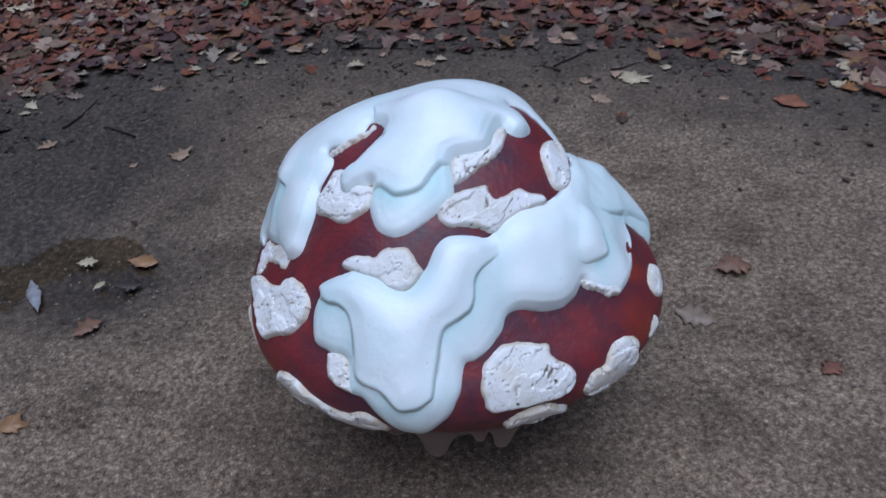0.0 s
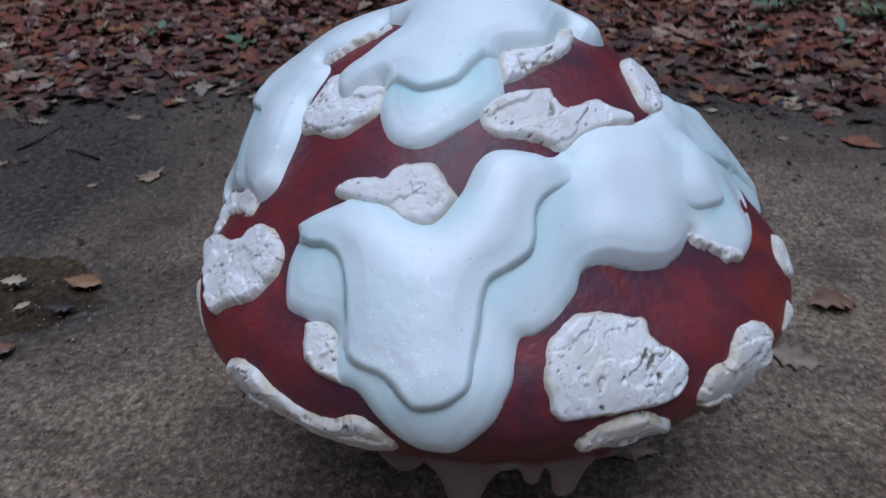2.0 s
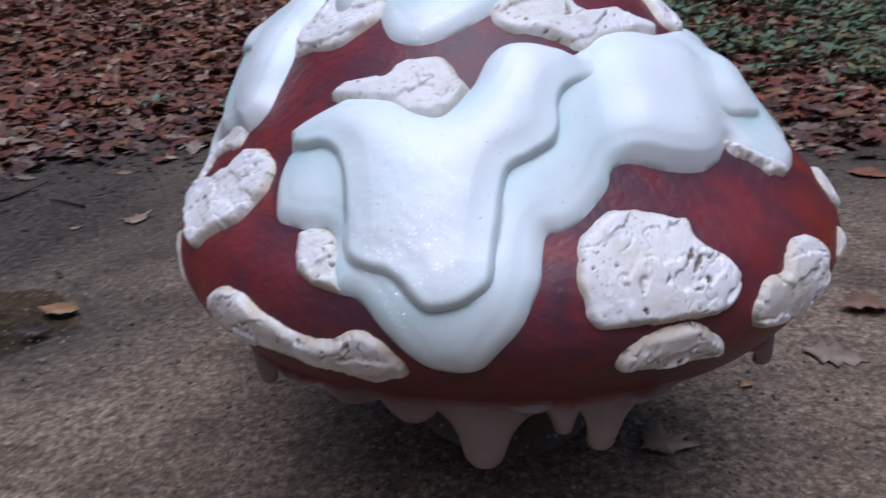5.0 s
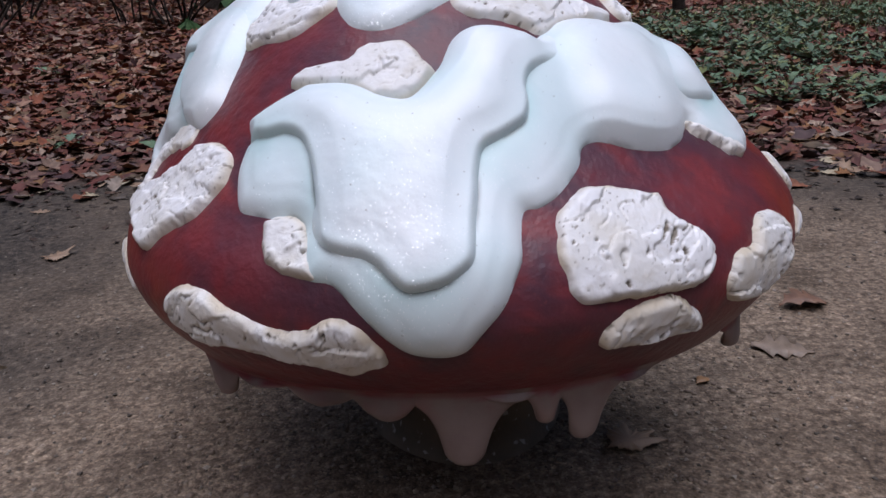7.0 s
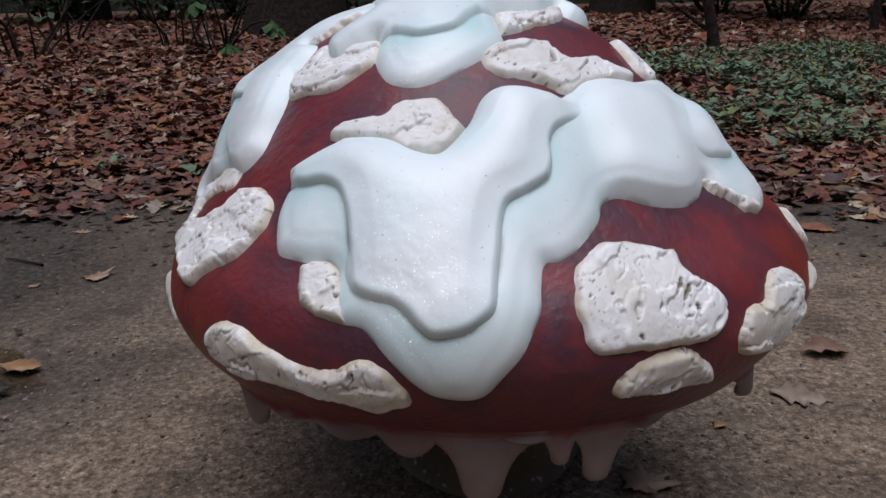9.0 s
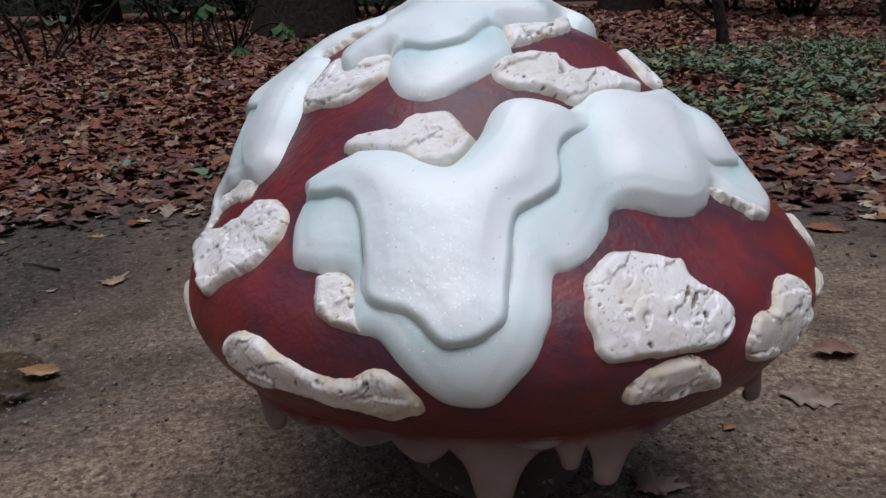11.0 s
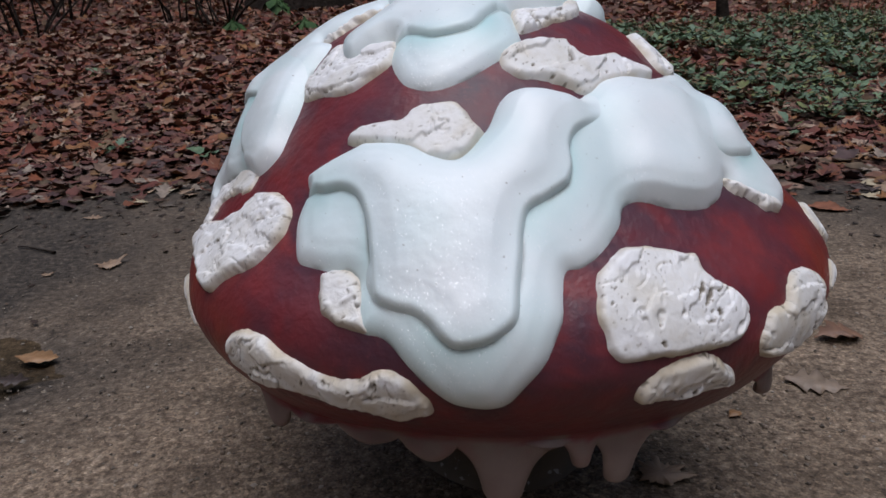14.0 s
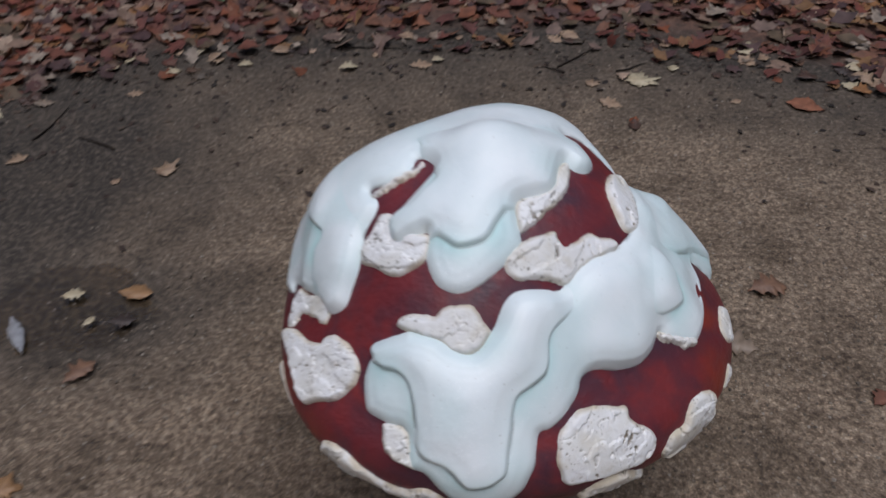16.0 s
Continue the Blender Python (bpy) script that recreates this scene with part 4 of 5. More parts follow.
def leaf_shape(kind, size, curl, r, fine=False):
    """A leaf folded along its midrib (oak, plain) or a five-pointed fan (maple): verts and faces."""
    if kind == "maple":
        n = 60 if fine else 26
        a = np.linspace(0, 2 * np.pi, n, endpoint=False)
        rad = np.full(n, 0.29)
        for mid_a, long, wide in ((0, 0.56, 0.30), (0.95, 0.50, 0.28), (-0.95, 0.50, 0.28), (1.95, 0.36, 0.30), (-1.95, 0.36, 0.30), (0.42, 0.33, 0.2), (-0.42, 0.33, 0.2), (1.4, 0.30, 0.2), (-1.4, 0.30, 0.2)):
            off = np.abs((a - mid_a - r.normal(0, 0.06) + np.pi) % (2 * np.pi) - np.pi)
            rad = np.maximum(rad, long * r.uniform(0.88, 1.1) * np.maximum(0, 1 - (off / (wide * 1.95)) ** 1.3))
        rad = np.where(np.abs(a - np.pi) < 0.07, 0.42, rad) if fine else rad
        rad = rad * (1 + r.normal(0, 0.06, n)) * size
        x, y = rad * np.cos(a), rad * np.sin(a)
        z = curl * (x ** 2 + y ** 2) / size * (0.6 + 0.8 * np.cos(a * 2 + r.uniform(0, 6))) + r.normal(0, 0.012, n) * size
        return np.vstack([[0, 0, 0], np.stack([x, y, z], -1)]), [(0, i + 1, (i + 1) % n + 1) for i in range(n)]
    n = 16 if fine else 8
    t = np.linspace(0, 1, n + 1)
    w = 0.30 * np.sin(np.pi * np.clip(t, 0.02, 0.98) ** 1.25)
    if kind == "long":
        w = 0.42 * w
    if kind == "oak":
        w = w * (1 + 0.38 * np.cos(2 * np.pi * 4 * t + 0.5)) + 0.01
    fold, bend = curl * r.uniform(0.3, 1.2), curl * r.normal(0, 0.9)
    wl, wr = w * (1 + r.normal(0, 0.10, n + 1)), w * (1 + r.normal(0, 0.10, n + 1))
    x = t - 0.5
    zm = bend * x ** 2
    mid = np.stack([x, 0.03 * np.sin(5 * t), zm], -1)
    left = np.stack([x - 0.04 * w, wl, zm + fold * wl ** 2 * 2 + r.normal(0, 0.012, n + 1)], -1)
    right = np.stack([x - 0.04 * w, -wr, zm + fold * wr ** 2 * 2 + r.normal(0, 0.012, n + 1)], -1)
    v = np.vstack([mid, left, right]) * size
    f = [(i, i + 1, n + 2 + i) for i in range(n)] + [(i, n + 2 + i, n + 1 + i) for i in range(n)] + [(i + 1, i, 2 * n + 2 + i) for i in range(n)] + [(i + 1, 2 * n + 2 + i, 2 * n + 3 + i) for i in range(n)]
    return v, f


def turn(yaw, tilt, way):
    return np.array(Matrix.Rotation(yaw, 3, "Z") @ Matrix.Rotation(tilt, 3, Vector((math.cos(way), math.sin(way), 0))))


def scatter(name, places, sizes, kinds, tilt, mat, label, category, curl=0.6, lift=0.012):
    vs, fs, n = [], [], 0
    lib = [[leaf_shape(k, 1.0, curl * c, rng) for c in (-0.8, -0.2, 0.5, 1.2)] for k in kinds]
    for (x, y, z), s in zip(places, sizes):
        row = lib[rng.integers(len(lib))]
        v, f = row[rng.integers(4)]
        v = (v * s) @ turn(rng.uniform(0, 6.28), rng.normal(0, tilt), rng.uniform(0, 6.28)).T
        vs.append(v + (x, y, z + lift * rng.uniform(0.2, 2.0)))
        fs += [(a + n, b + n, c + n) for a, b, c in f]
        n += len(v)
    ob = mesh_object(name, np.vstack(vs).tolist(), fs, mat, None, True)
    return tagged(ob, label, category, kind="stuff")


def litter_places(count, x0, x1, y0, y1, edge_soft):
    x, y = rng.uniform(x0, x1, count), rng.uniform(y0, y1, count)
    past = y - bank_edge(x)
    keep = (past > rng.normal(0, edge_soft, count) + 0.02) & (rng.random(count) < 0.60 + 0.6 * past)
    x, y = x[keep], y[keep]
    return np.stack([x, y, ground_height(x, y)], -1)


near = litter_places(19000, -4.6, 4.6, 2.2, 5.2, 0.10)
fringe = near[:, 1] < bank_edge(near[:, 0]) + 0.55 + rng.normal(0, 0.25, len(near))
scatter("leaf_litter", near[fringe], rng.uniform(0.045, 0.125, fringe.sum()), ("oak", "maple", "oak", "maple", "plain"), 0.33, NEAR_LITTER, "dark wet fallen leaves fringing the path", "leaf litter")
near = near[~fringe]
scatter("leaf_litter", near, rng.uniform(0.045, 0.125, len(near)), ("oak", "maple", "oak", "maple", "plain"), 0.33, LITTER, "thick carpet of brown fallen autumn leaves", "leaf litter")
middle = litter_places(13000, -5.2, 6.0, 5.1, 8.2, 0.1)
scatter("leaf_litter", middle, rng.uniform(0.06, 0.13, len(middle)), ("oak", "maple", "plain"), 0.33, LITTER, "brown fallen leaves under the trees", "leaf litter")
far = litter_places(22000, -7.5, 8, 5.2, 13.5, 0.1)
scatter("leaf_litter", far, rng.uniform(0.07, 0.14, len(far)), ("oak", "plain"), 0.4, LITTER, "brown fallen leaves covering the wood floor", "leaf litter")

# single leaves lying on the path
def single_leaf(x, y, size, yaw, kind, mat, label, tilt=0.08, curl=0.35):
    v, f = leaf_shape(kind, size, curl, rng, True)
    v = v @ turn(yaw, tilt, yaw + 1).T
    v[:, 2] -= v[:, 2].min()
    ob = mesh_object("fallen_leaf", v, f, mat)
    sol = ob.modifiers.new("thickness", "SOLIDIFY")
    sol.thickness = 0.0010
    ob.location = (x, y, float(ground_height(x, y)) + path_bumps(x, y) + 0.002)
    return tagged(ob, label, "leaf", group="single leaves on the path")


def path_bumps(x, y):
    return noise.noise((x * 2.2, y * 2.2, 0.3)) * 0.006 + noise.noise((x * 9, y * 9, 1.7)) * 0.003


for x, y, size, yaw, kind, mat, label in (
        (-0.873, 2.332, 0.10, 1.9, "maple", TAN, "pale tan star-shaped leaf lying on the path"),
        (-1.022, 2.283, 0.045, 1.3, "maple", TAN, "small tan leaf on the muddy path"),
        (0.335, 1.275, 0.105, 0.5, "maple", TAN, "curled tan leaf beside the sculpture's foot"),
        (0.851, 1.710, 0.115, 0.15, "oak", RUST, "long curled brown leaf lying on the grit path"),
        (0.71, 1.528, 0.11, 2.75, "oak", SODDEN, "sodden brown leaf trodden into the path"),
        (0.752, 2.796, 0.15, 0.2, "maple", PALE, "large pale yellow leaf on the path"),
        (0.617, 2.642, 0.085, 2.6, "oak", TAN, "small tan oak leaf on the path"),
        (0.572, 2.784, 0.07, 0.4, "maple", TAN, "crumpled tan leaf on the path"),
        (-0.834, 1.784, 0.095, -0.1, "plain", ORANGE, "orange brown leaf lying in the puddle"),
        (-1.0, 1.784, 0.06, 0.3, "oak", PALE, "pale leaf floating in the puddle"),
        (-0.929, 1.684, 0.04, 1.0, "plain", PALE, "small pale leaf in the puddle"),
        # leaf-shaped patch added in place of the sky's reflection on the water
        (-1.10, 1.645, 0.15, 2.1, "long", SKY_PATCH, "long washed-out grey leaf soaked in the puddle"),
        (-0.84, 1.68, 0.07, 0.2, "oak", WETLEAF, "dark wet leaf at the puddle's edge"),
        (-0.900, 1.515, 0.09, 0.9, "oak", RUST, "brown leaf lying on the grit"),
        (-0.972, 1.205, 0.085, 0.2, "maple", ORANGE, "orange leaf lying on the grit"),
        (1.285, 2.58, 0.13, 2.7, "plain", LEAF, "dark brown leaf on the path"),
        (0.673, 2.532, 0.05, 1.0, "plain", LEAF, "small dark leaf on the path"),
        (1.057, 2.631, 0.045, 0.3, "plain", TAN, "tiny tan leaf on the path"),
        (0.991, 1.347, 0.07, 0.6, "oak", LEAF, "reddish leaf pressed into the grit"),
        (0.517, 1.436, 0.035, 0.6, "plain", ORANGE, "small orange leaf on the grit"),
        (-1.38, 2.42, 0.075, 0.8, "oak", TAN, "pale tan oak leaf on the mud"),
        (-1.1, 2.82, 0.06, 0.2, "oak", TAN, "tan oak leaf before the litter"),
        (-0.72, 3.0, 0.06, 0.3, "oak", PALE, "pale oak leaf before the litter"),
        (-0.05, 2.96, 0.09, 0.1, "oak", TAN, "tan oak leaf before the litter"),
        (1.2, 2.99, 0.13, 0.9, "maple", PALE, "large curled pale leaf at the litter's edge"),
        (1.5, 2.7, 0.08, 2.2, "oak", PALE, "pale oak leaf at the litter's edge"),
        (2.01, 4.0, 0.17, 0.3, "maple", TAN, "large curled tan leaf beside the ground cover"),
        (2.22, 4.06, 0.16, 1.3, "maple", ORANGE, "large orange brown leaf beside the ground cover"),
        (1.55, 3.75, 0.13, 2.3, "oak", TAN, "tan oak leaf on the leaf litter"),
        (-1.96, 3.56, 0.19, 0.3, "maple", PALE, "large pale yellow leaf on the leaf litter"),
        (-0.39, 3.19, 0.12, 1.2, "maple", SODDEN, "brown leaf standing at the litter's edge"),
        (0.67, 2.50, 0.07, 1.5, "plain", WETLEAF, "dark wet leaf trodden into the path"),
        (1.75, 3.25, 0.14, 0.9, "maple", TAN, "pale brown leaf on the leaf litter")):
    single_leaf(x, y, size, yaw, kind, mat, label, 0.05 if kind == "plain" else 0.10, 0.06 if any(w in label for w in ("sodden", "pressed", "puddle")) else 0.3)

# loose leaves thinning out before the litter
for i in range(110):
    x = rng.uniform(-2.2, 2.2)
    y = float(bank_edge(x)) - abs(rng.normal(0, 0.13)) + 0.06
    kind = ("oak", "maple", "plain", "oak")[rng.integers(4)]
    mat = (LEAF, WETLEAF, WETLEAF, TAN, WETLEAF, SODDEN, TAN, PALE)[rng.integers(8)]
    single_leaf(x, y, rng.uniform(0.04, 0.105), rng.uniform(0, 6.28), kind, mat, {"brown_fallen_leaf": "brown leaf at the litter's edge", "dark_wet_leaf": "dark wet leaf at the litter's edge", "sodden_fallen_leaf": "sodden brown leaf at the litter's edge", "tan_fallen_leaf": "tan leaf at the litter's edge", "pale_fallen_leaf": "pale leaf at the litter's edge"}[mat.name], 0.2)

# crumbs of rotten leaf strewn before the litter
cx = rng.uniform(-2.4, 2.4, 1500)
cy = bank_edge(cx) - np.abs(rng.normal(0, 0.38, 1500)) + 0.1
cz = np.array([path_bumps(a, b) for a, b in zip(cx, cy)])
scatter("leaf_crumbs", np.stack([cx, cy, cz], -1), 0.010 + 0.026 * rng.random(1500) ** 2, ("plain", "oak"), 0.25, CRUMB, "dark crumbs of rotten leaf on the mud", "leaf debris", lift=0.003)

# grit
count = 11000
px, py = rng.uniform(-1.8, 1.8, count), rng.uniform(0.7, 3.15, count)
gv, gf2, n = [], [], 0
octa = np.array([(1, 0, 0), (-1, 0, 0), (0, 1, 0), (0, -1, 0), (0, 0, 1), (0, 0, -1)], float)
of = [(0, 2, 4), (2, 1, 4), (1, 3, 4), (3, 0, 4), (2, 0, 5), (1, 2, 5), (3, 1, 5), (0, 3, 5)]
muddy = np.maximum(np.clip(1 - (bank_edge(px) - py) / 0.85, 0, 1), np.clip(1.9 * (1.18 - np.hypot((px + 1.95) / 1.42, (py - 2.45) / 1.02)), 0, 1))
bare = rng.random(count) > 0.9 * muddy
for x, y in zip(px[bare], py[bare]):
    s = 0.0022 + 0.0035 * rng.random() ** 3
    v = octa * s * rng.uniform(0.7, 1.3, (6, 1)) @ turn(rng.uniform(0, 6.28), rng.uniform(0, 1), 0).T
    gv.append(v * (1, 1, 0.7) + (x, y, path_bumps(x, y) + s * 0.2))
    gf2 += [(a + n, b + n, c + n) for a, b, c in of]
    n += 6
grit = mesh_object("grit", np.vstack(gv).tolist(), gf2, PEBBLE, None, False)
tagged(grit, "loose grey grit strewn over the path", "gravel", kind="stuff")

# clods of soil kicked up round the stem
cvs, cfs, n = [], [], 0
for i in range(5200):
    a, r = rng.uniform(0, 6.2832), 0.155 + 0.36 * rng.random() ** 1.2
    x, y = 0.105 + r * math.cos(a), 1.41 + r * math.sin(a)
    s = 0.0014 + 0.0058 * rng.random() ** 5
    v = octa * s * rng.uniform(0.6, 1.3, (6, 1)) @ turn(rng.uniform(0, 6.28), rng.uniform(0, 1), 0).T
    cvs.append(v * (1, 1, 0.6) + (x, y, path_bumps(x, y) + s * 0.1))
    cfs += [(p + n, q + n, w + n) for p, q, w in of]
    n += 6
tagged(mesh_object("soil_clods", np.vstack(cvs).tolist(), cfs, SOIL, None, True), "loose dark brown soil clods round the sculpture's foot", "soil", kind="stuff")

# ---- green ground cover ----
def plants(name, places, leaf_size, count, rise, mat, label, category):
    """Low plants: each a rosette of leaves that arch up and out from one foot."""
    vs, fs, n = [], [], 0
    lib = [leaf_shape(k, 1.0, 0.5, rng) for k in ("plain", "oak", "plain", "plain")]
    for x, y in places:
        z = float(ground_height(x, y))
        grown, up = rng.uniform(0.7, 1.3), rng.uniform(0.3, 1.0)
        for i in range(count):
            yaw, s = 6.2832 * i / count + rng.uniform(-0.5, 0.5), leaf_size * grown * rng.uniform(0.6, 1.3)
            v, f = lib[rng.integers(4)]
            v = (v + (0.62, 0, 0)) * s @ np.array(Matrix.Rotation(-rng.uniform(0.05, 0.75) * up, 3, "Y")).T @ np.array(Matrix.Rotation(yaw, 3, "Z")).T
            vs.append(v + (x + rng.normal(0, 0.012), y + rng.normal(0, 0.012), z + rise * up * rng.uniform(0.3, 1.2)))
            fs += [(a + n, b + n, c + n) for a, b, c in f]
            n += len(v)
    return tagged(mesh_object(name, np.vstack(vs).tolist(), fs, mat, None, True), label, category, kind="stuff")


count = 4200
gx, gy = rng.uniform(0.9, 6.8, count), rng.uniform(3.4, 8.0, count)
keep = (gy > 3.75 + 0.95 * np.maximum(0, 1.95 - gx) - 0.12 * np.maximum(0, gx - 2) + rng.normal(0, 0.18, count)) & (gy < 7.3 + 0.2 * np.maximum(0, gx - 2.6) - 0.3 * rng.random(count))
gx, gy = gx[keep], gy[keep]
clump = np.array([noise.noise((a * 1.6, b * 1.1, 5.5)) for a, b in zip(gx, gy)])
gx, gy = gx[clump > -0.20], gy[clump > -0.20]
plants("ground_cover", list(zip(gx, gy)), 0.054, 8, 0.085, GREEN, "low evergreen ground cover growing through leaves", "ground cover")
sprouts = ((-2.05, 5.55), (-2.0, 5.62), (-3.35, 5.7), (-1.35, 3.62), (-1.3, 3.7), (-2.75, 5.0), (1.28, 3.62), (1.6, 3.5), (2.3, 3.55), (-0.9, 3.55))
plants("seedlings", list(sprouts), 0.07, 6, 0.06, GREEN, "small green seedlings poking through the leaf litter", "seedlings")
gv, gf2, n = [], [], 0
for i in range(700):
    x, y = 4.0 + rng.normal(0, 0.45), 6.6 + rng.normal(0, 0.8)
    z, a, tall = float(ground_height(x, y)), rng.uniform(0, 6.2832), rng.uniform(0.10, 0.24)
    d, w = np.array([math.cos(a), math.sin(a)]), np.array([-math.sin(a), math.cos(a)]) * 0.004
    for k, t in enumerate((0, 0.35, 0.7, 1.0)):
        mid = np.array([x, y]) + d * tall * 0.45 * t * t
        for side in (-1, 1):
            gv.append((*(mid + side * w * (1 - 0.85 * t)), z + tall * (t - 0.25 * t * t)))
    gf2 += [(n + 2 * k, n + 2 * k + 1, n + 2 * k + 3, n + 2 * k + 2) for k in range(3)]
    n += 8
tagged(mesh_object("grass", gv, gf2, GRASS), "yellow-green arching grass among the ground cover", "grass", kind="stuff")


# ---- shrubs and trees ----
def tube(path, radii, sides=7):
    v, f = [], []
    path = [Vector(q) for q in path]
    for i, (q, r) in enumerate(zip(path, radii)):
        d = (path[min(i + 1, len(path) - 1)] - path[max(i - 1, 0)]).normalized()
        a = d.orthogonal().normalized()
        b = d.cross(a)
        v += [tuple(q + r * (a * math.cos(6.2832 * k / sides) + b * math.sin(6.2832 * k / sides))) for k in range(sides)]
    for i in range(len(path) - 1):
        f += [(i * sides + k, i * sides + (k + 1) % sides, (i + 1) * sides + (k + 1) % sides, (i + 1) * sides + k) for k in range(sides)]
    f.append(tuple((len(path) - 1) * sides + k for k in range(sides)))
    return v, f


def wander(start, direction, length, bend, steps=7):
    q, d, out = Vector(start), Vector(direction).normalized(), [Vector(start)]
    for _ in range(steps):
        d = (d + Vector(rng.normal(0, bend, 3))).normalized()
        q = q + d * length / steps
        out.append(q.copy())
    return out


def add_mesh(store, vf):
    n = len(store[0])
    store[0].extend(vf[0])
    store[1].extend(tuple(i + n for i in f) for f in vf[1])


def foliage(points, size, mat, name, parent, droop=0.5):
    v, f = [], []
    for q in points:
        lv, lf = leaf_shape("plain", size * rng.uniform(0.7, 1.3), 0.5, rng)
        lv = lv * (1, 0.7, 1) @ turn(rng.uniform(0, 6.28), rng.normal(0, droop), rng.uniform(0, 6.28)).T + np.array(q)
        n = len(v)
        v += lv.tolist()
        f += [(a + n, b + n, c + n) for a, b, c in lf]
    return mesh_object(name, v, f, mat, parent)


def tree(name, x, y, radius, height, label, limbs=6, leaves=0, first=0.9, lean=0.0, bark=BARK):
    z = float(ground_height(x, y))
    root = tagged(new(name), label, "tree" if name == "tree" else "shrub")
    root.location = (x, y, z)
    bpy.context.view_layer.update()
    path = wander((x, y, z - 0.1), (lean, 0, 1), height, 0.06, 9)
    v, f = tube(path, [radius * (1.25 if i == 0 else 1) * (1 - 0.07 * i) for i in range(len(path))], 12)
    mesh_object("trunk", v, f, bark, root)
    tips = []
    for i in range(limbs):
        t = first + (height - first) * i / max(1, limbs)
        k = min(len(path) - 1, int(t / height * 9))
        a = rng.uniform(0, 6.28)
        lp = wander(path[k], (math.cos(a), math.sin(a), rng.uniform(0.3, 0.9)), rng.uniform(0.6, 1.4) * min(1.6, height * 0.35), 0.16)
        lv, lf = tube(lp, [radius * 0.4 * (1 - 0.12 * j) for j in range(len(lp))], 7)
        mesh_object("limb", lv, lf, bark, root)
        tips += lp[3:]
    if leaves:
        pts = [Vector(tips[rng.integers(len(tips))]) + Vector(rng.normal(0, 0.22, 3)) for _ in range(leaves)]
        foliage(pts, 0.13, DARKGREEN, "crown", root)
    return root


def shrub(x, y, stems, height, leaves, label, spread=0.5, thick=0.015, size=0.12, low=0.0):
    z = float(ground_height(x, y))
    root = tagged(new("shrub"), label, "shrub")
    root.location = (x, y, z)
    bpy.context.view_layer.update()
    tips = []
    for i in range(stems):
        a = 6.2832 * i / stems + rng.uniform(-0.4, 0.4)
        sx, sy = x + 0.12 * math.cos(a), y + 0.12 * math.sin(a)
        lp = wander((sx, sy, z - 0.05), (spread * math.cos(a), spread * math.sin(a), 1), height * rng.uniform(0.7, 1.1), 0.13, 8)
        r = thick * rng.uniform(0.6, 1.2)
        lv, lf = tube(lp, [r * (1 - 0.09 * j) for j in range(len(lp))])
        mesh_object("stem", lv, lf, BARK, root)
        tips += lp[1:] if leaves > 500 else lp[4:]
        for _ in range(2):
            k = int(rng.integers(2, 7))
            tw = wander(lp[k], (rng.normal(), rng.normal(), 0.8), height * 0.4, 0.2, 5)
            lv, lf = tube(tw, [r * 0.45 * (1 - 0.15 * j) for j in range(len(tw))], 5)
            mesh_object("twig", lv, lf, BARK, root)
            tips += tw[2:]
    if leaves:
        pts = [Vector(tips[rng.integers(len(tips))]) + Vector(rng.normal(0, 0.12, 3)) for _ in range(leaves)]
        pts = [q for q in pts if q.z > z + low]
        foliage(pts, size, DARKGREEN, "foliage", root)
    return root


tree("tree", 2.78, 7.30, 0.055, 2.6, "slender dark tree dividing low above ground cover", limbs=9, first=0.5)
tree("tree", 5.20, 8.95, 0.045, 5.0, "slender dark tree rising from brown leaves", limbs=4, first=1.5)
tree("tree", -1.28, 10.2, 0.55, 7.0, "thick dark old tree trunk among shrubs", limbs=5, first=3.0, leaves=300)
tree("tree", 3.3, 12.4, 0.42, 7.0, "dark tree trunk standing back in the wood", limbs=5, first=3.0, leaves=300)
tree("tree", -4.6, 12.6, 0.25, 7.0, "dark tree trunk behind leafless stems", limbs=5, first=3.0, leaves=300)
for x, y, st, h, lv, sp, lab in ((-3.5, 7.9, 8, 1.7, 40, 0.55, "bare dark many-stemmed shrub in leaf litter"), (-3.75, 9.4, 7, 1.9, 60, 0.4, "bare dark shrub with few leaves"),
                                 (-2.36, 8.75, 7, 1.9, 90, 0.5, "dark shrub with drooping green leaves"), (-1.85, 8.2, 5, 1.5, 60, 0.5, "sparse shrub with drooping green leaves")):
    shrub(x, y, st, h, lv, lab, sp)
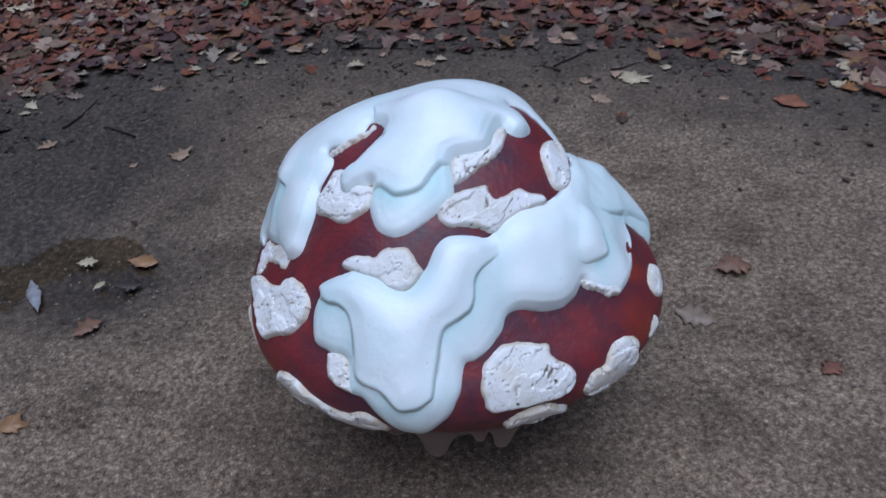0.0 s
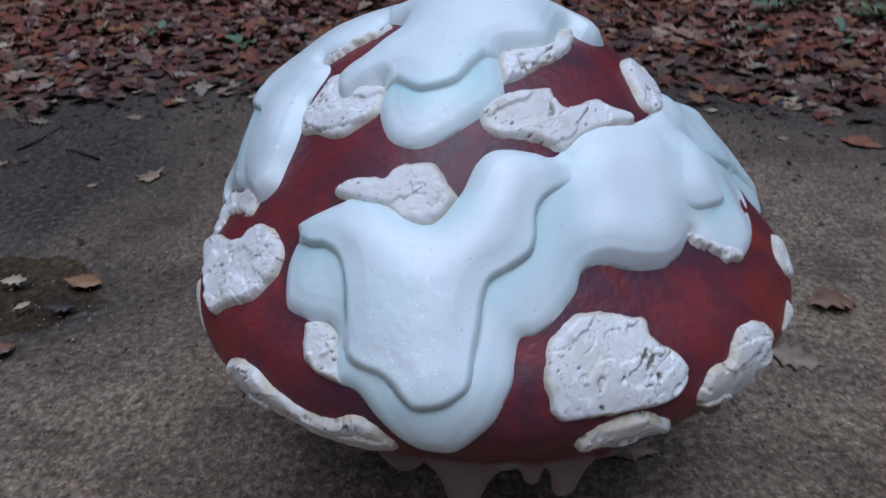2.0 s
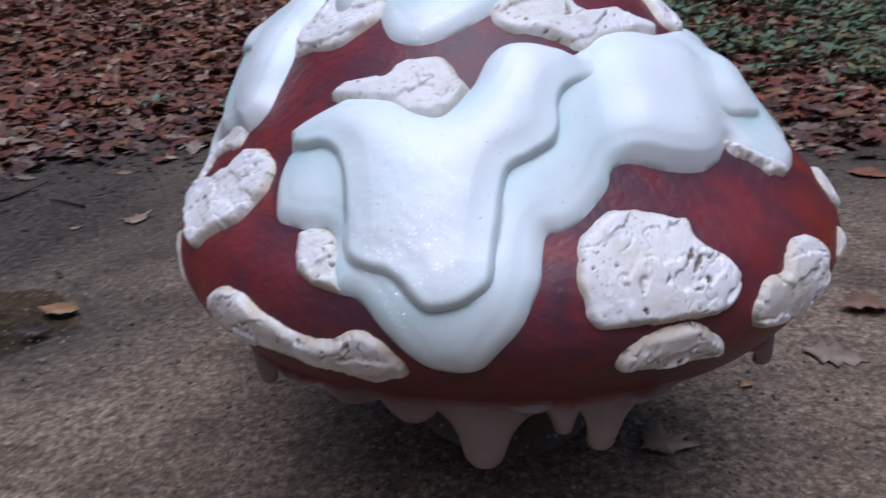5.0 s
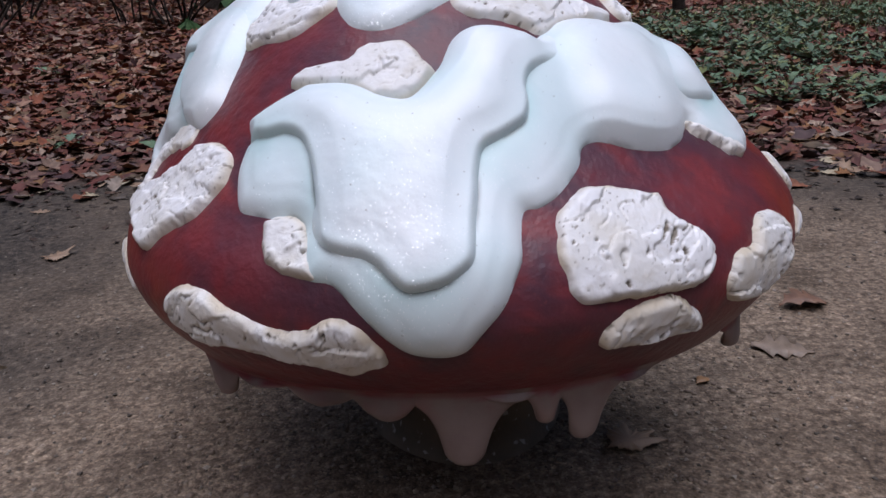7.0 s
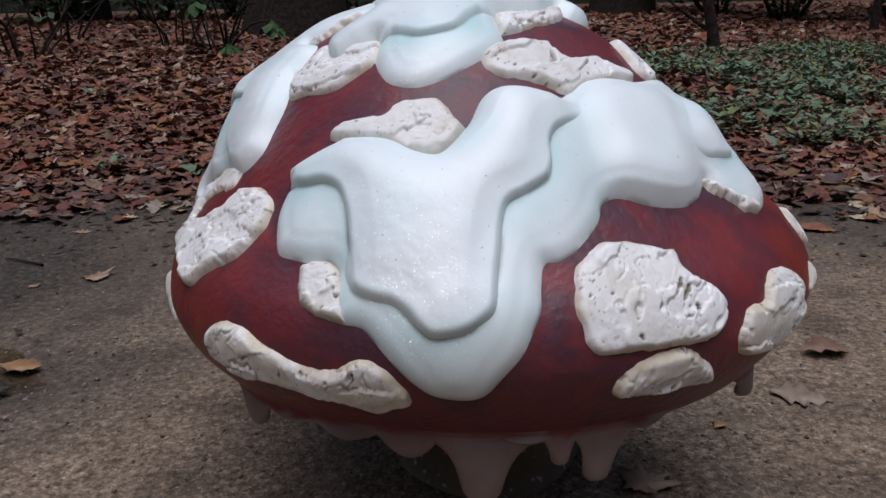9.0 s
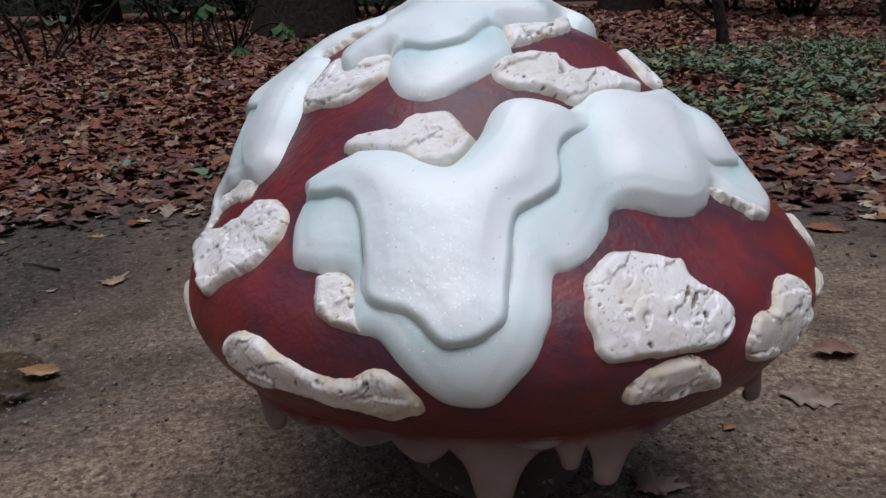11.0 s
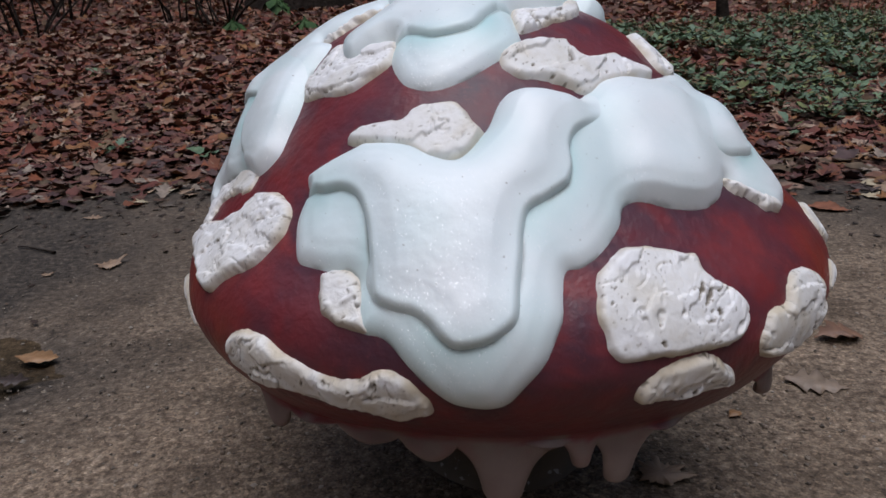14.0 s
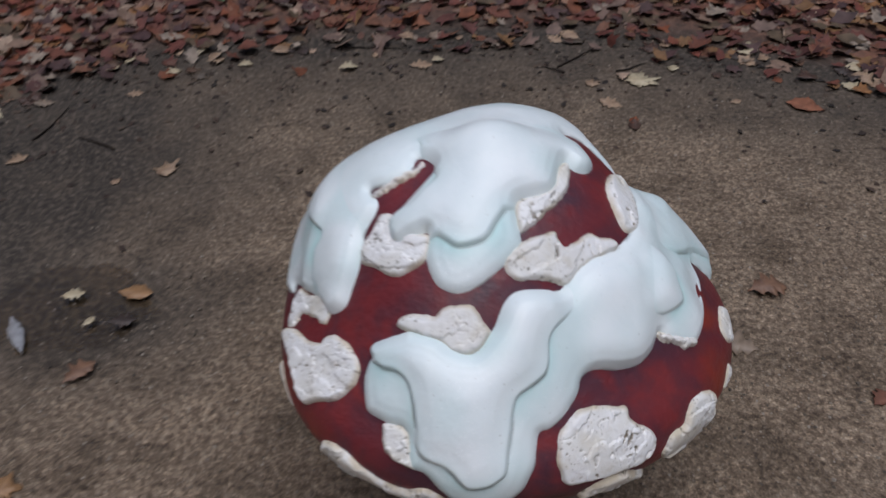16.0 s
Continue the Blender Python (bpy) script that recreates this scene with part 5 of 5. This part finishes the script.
# sprigs of drooping leaves reaching out of the shrubs
def sprig_shrub(x, y, tips, label):
    z = float(ground_height(x, y))
    root = tagged(new("shrub"), label, "shrub")
    root.location = (x, y, z)
    bpy.context.view_layer.update()
    for tip in tips:
        tip = Vector(tip)
        mid = Vector(((x + tip.x) / 2, (y + tip.y) / 2, tip.z + 0.45))
        ends = [Vector((x, y, z - 0.05)).lerp(mid, t).lerp(mid.lerp(tip, t), t) for t in np.linspace(0, 1, 9)]
        lv, lf = tube(ends, [0.014 * (1 - 0.09 * j) for j in range(9)], 6)
        mesh_object("stem", lv, lf, BARK, root)
        v, f = [], []
        for i in range(9):
            a = 6.2832 * i / 9 + rng.uniform(-0.3, 0.3)
            lv, lf = leaf_shape("plain", 0.20 * rng.uniform(0.8, 1.2), 0.3, rng, True)
            lv = (lv + (0.10, 0, 0)) @ np.array(Matrix.Rotation(rng.uniform(0.5, 1.0), 3, "Y")).T @ np.array(Matrix.Rotation(a, 3, "Z")).T + np.array(tip)
            n = len(v)
            v += lv.tolist()
            f += [(p + n, q + n, r + n) for p, q, r in lf]
        mesh_object("leaf_whorl", v, f, SPRIG, root)


sprig_shrub(-1.75, 8.35, ((-1.61, 7.8, 0.36), (-1.2, 7.8, 0.56), (-0.95, 7.8, 0.36), (-1.9, 7.9, 0.75)), "evergreen shrub with drooping glossy leaf whorls")
for x, y in ((-6.5, 11.6), (-5.0, 12.2), (-3.6, 12.2), (-2.4, 12.6), (-0.6, 12.4), (1.2, 12.8), (5.0, 10.6), (6.3, 10.2), (7.6, 10.4), (4.6, 12.0), (9.0, 11.0), (-8.0, 11.5)):
    shrub(x, y, 7, 2.4, 900, "dense dark evergreen shrub at the back", 0.5, 0.03, 0.17)

# twigs lying before the litter
for x, y, length, yaw in ((0.57, 2.99, 0.26, 0.65), (0.75, 2.88, 0.14, 0.2), (-1.3, 2.62, 0.22, 0.9), (-1.15, 2.5, 0.16, 2.7), (-0.25, 3.12, 0.3, 0.1), (0.45, 2.9, 0.1, 2.4)):
    d = Vector((math.cos(yaw), math.sin(yaw), 0))
    tw = wander(Vector((x, y, 0.006 + path_bumps(x, y))) - d * length / 2, d, length, 0.10, 7)
    for q in tw:
        q.z = 0.006 + path_bumps(q.x, q.y)
    tv, tf = tube(tw, [0.004 * (1 - 0.09 * j) for j in range(len(tw))], 6)
    tagged(mesh_object("twig_on_ground", tv, tf, BARK), "thin dark twig lying on the path", "twig", group="twigs on the path")

# distant wood that closes the view; unseen sides and height added to block skylight
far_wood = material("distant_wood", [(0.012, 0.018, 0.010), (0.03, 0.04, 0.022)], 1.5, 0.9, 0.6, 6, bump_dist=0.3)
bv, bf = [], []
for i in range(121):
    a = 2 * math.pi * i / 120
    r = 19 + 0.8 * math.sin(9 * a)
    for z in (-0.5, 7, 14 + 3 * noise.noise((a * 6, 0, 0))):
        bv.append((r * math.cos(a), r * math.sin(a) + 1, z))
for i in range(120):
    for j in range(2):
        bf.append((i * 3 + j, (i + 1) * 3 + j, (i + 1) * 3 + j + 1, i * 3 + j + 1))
tagged(mesh_object("backdrop", bv, bf, far_wood), "dark wall of distant woodland, continued unseen all round to block low sky", "woodland", kind="structure")
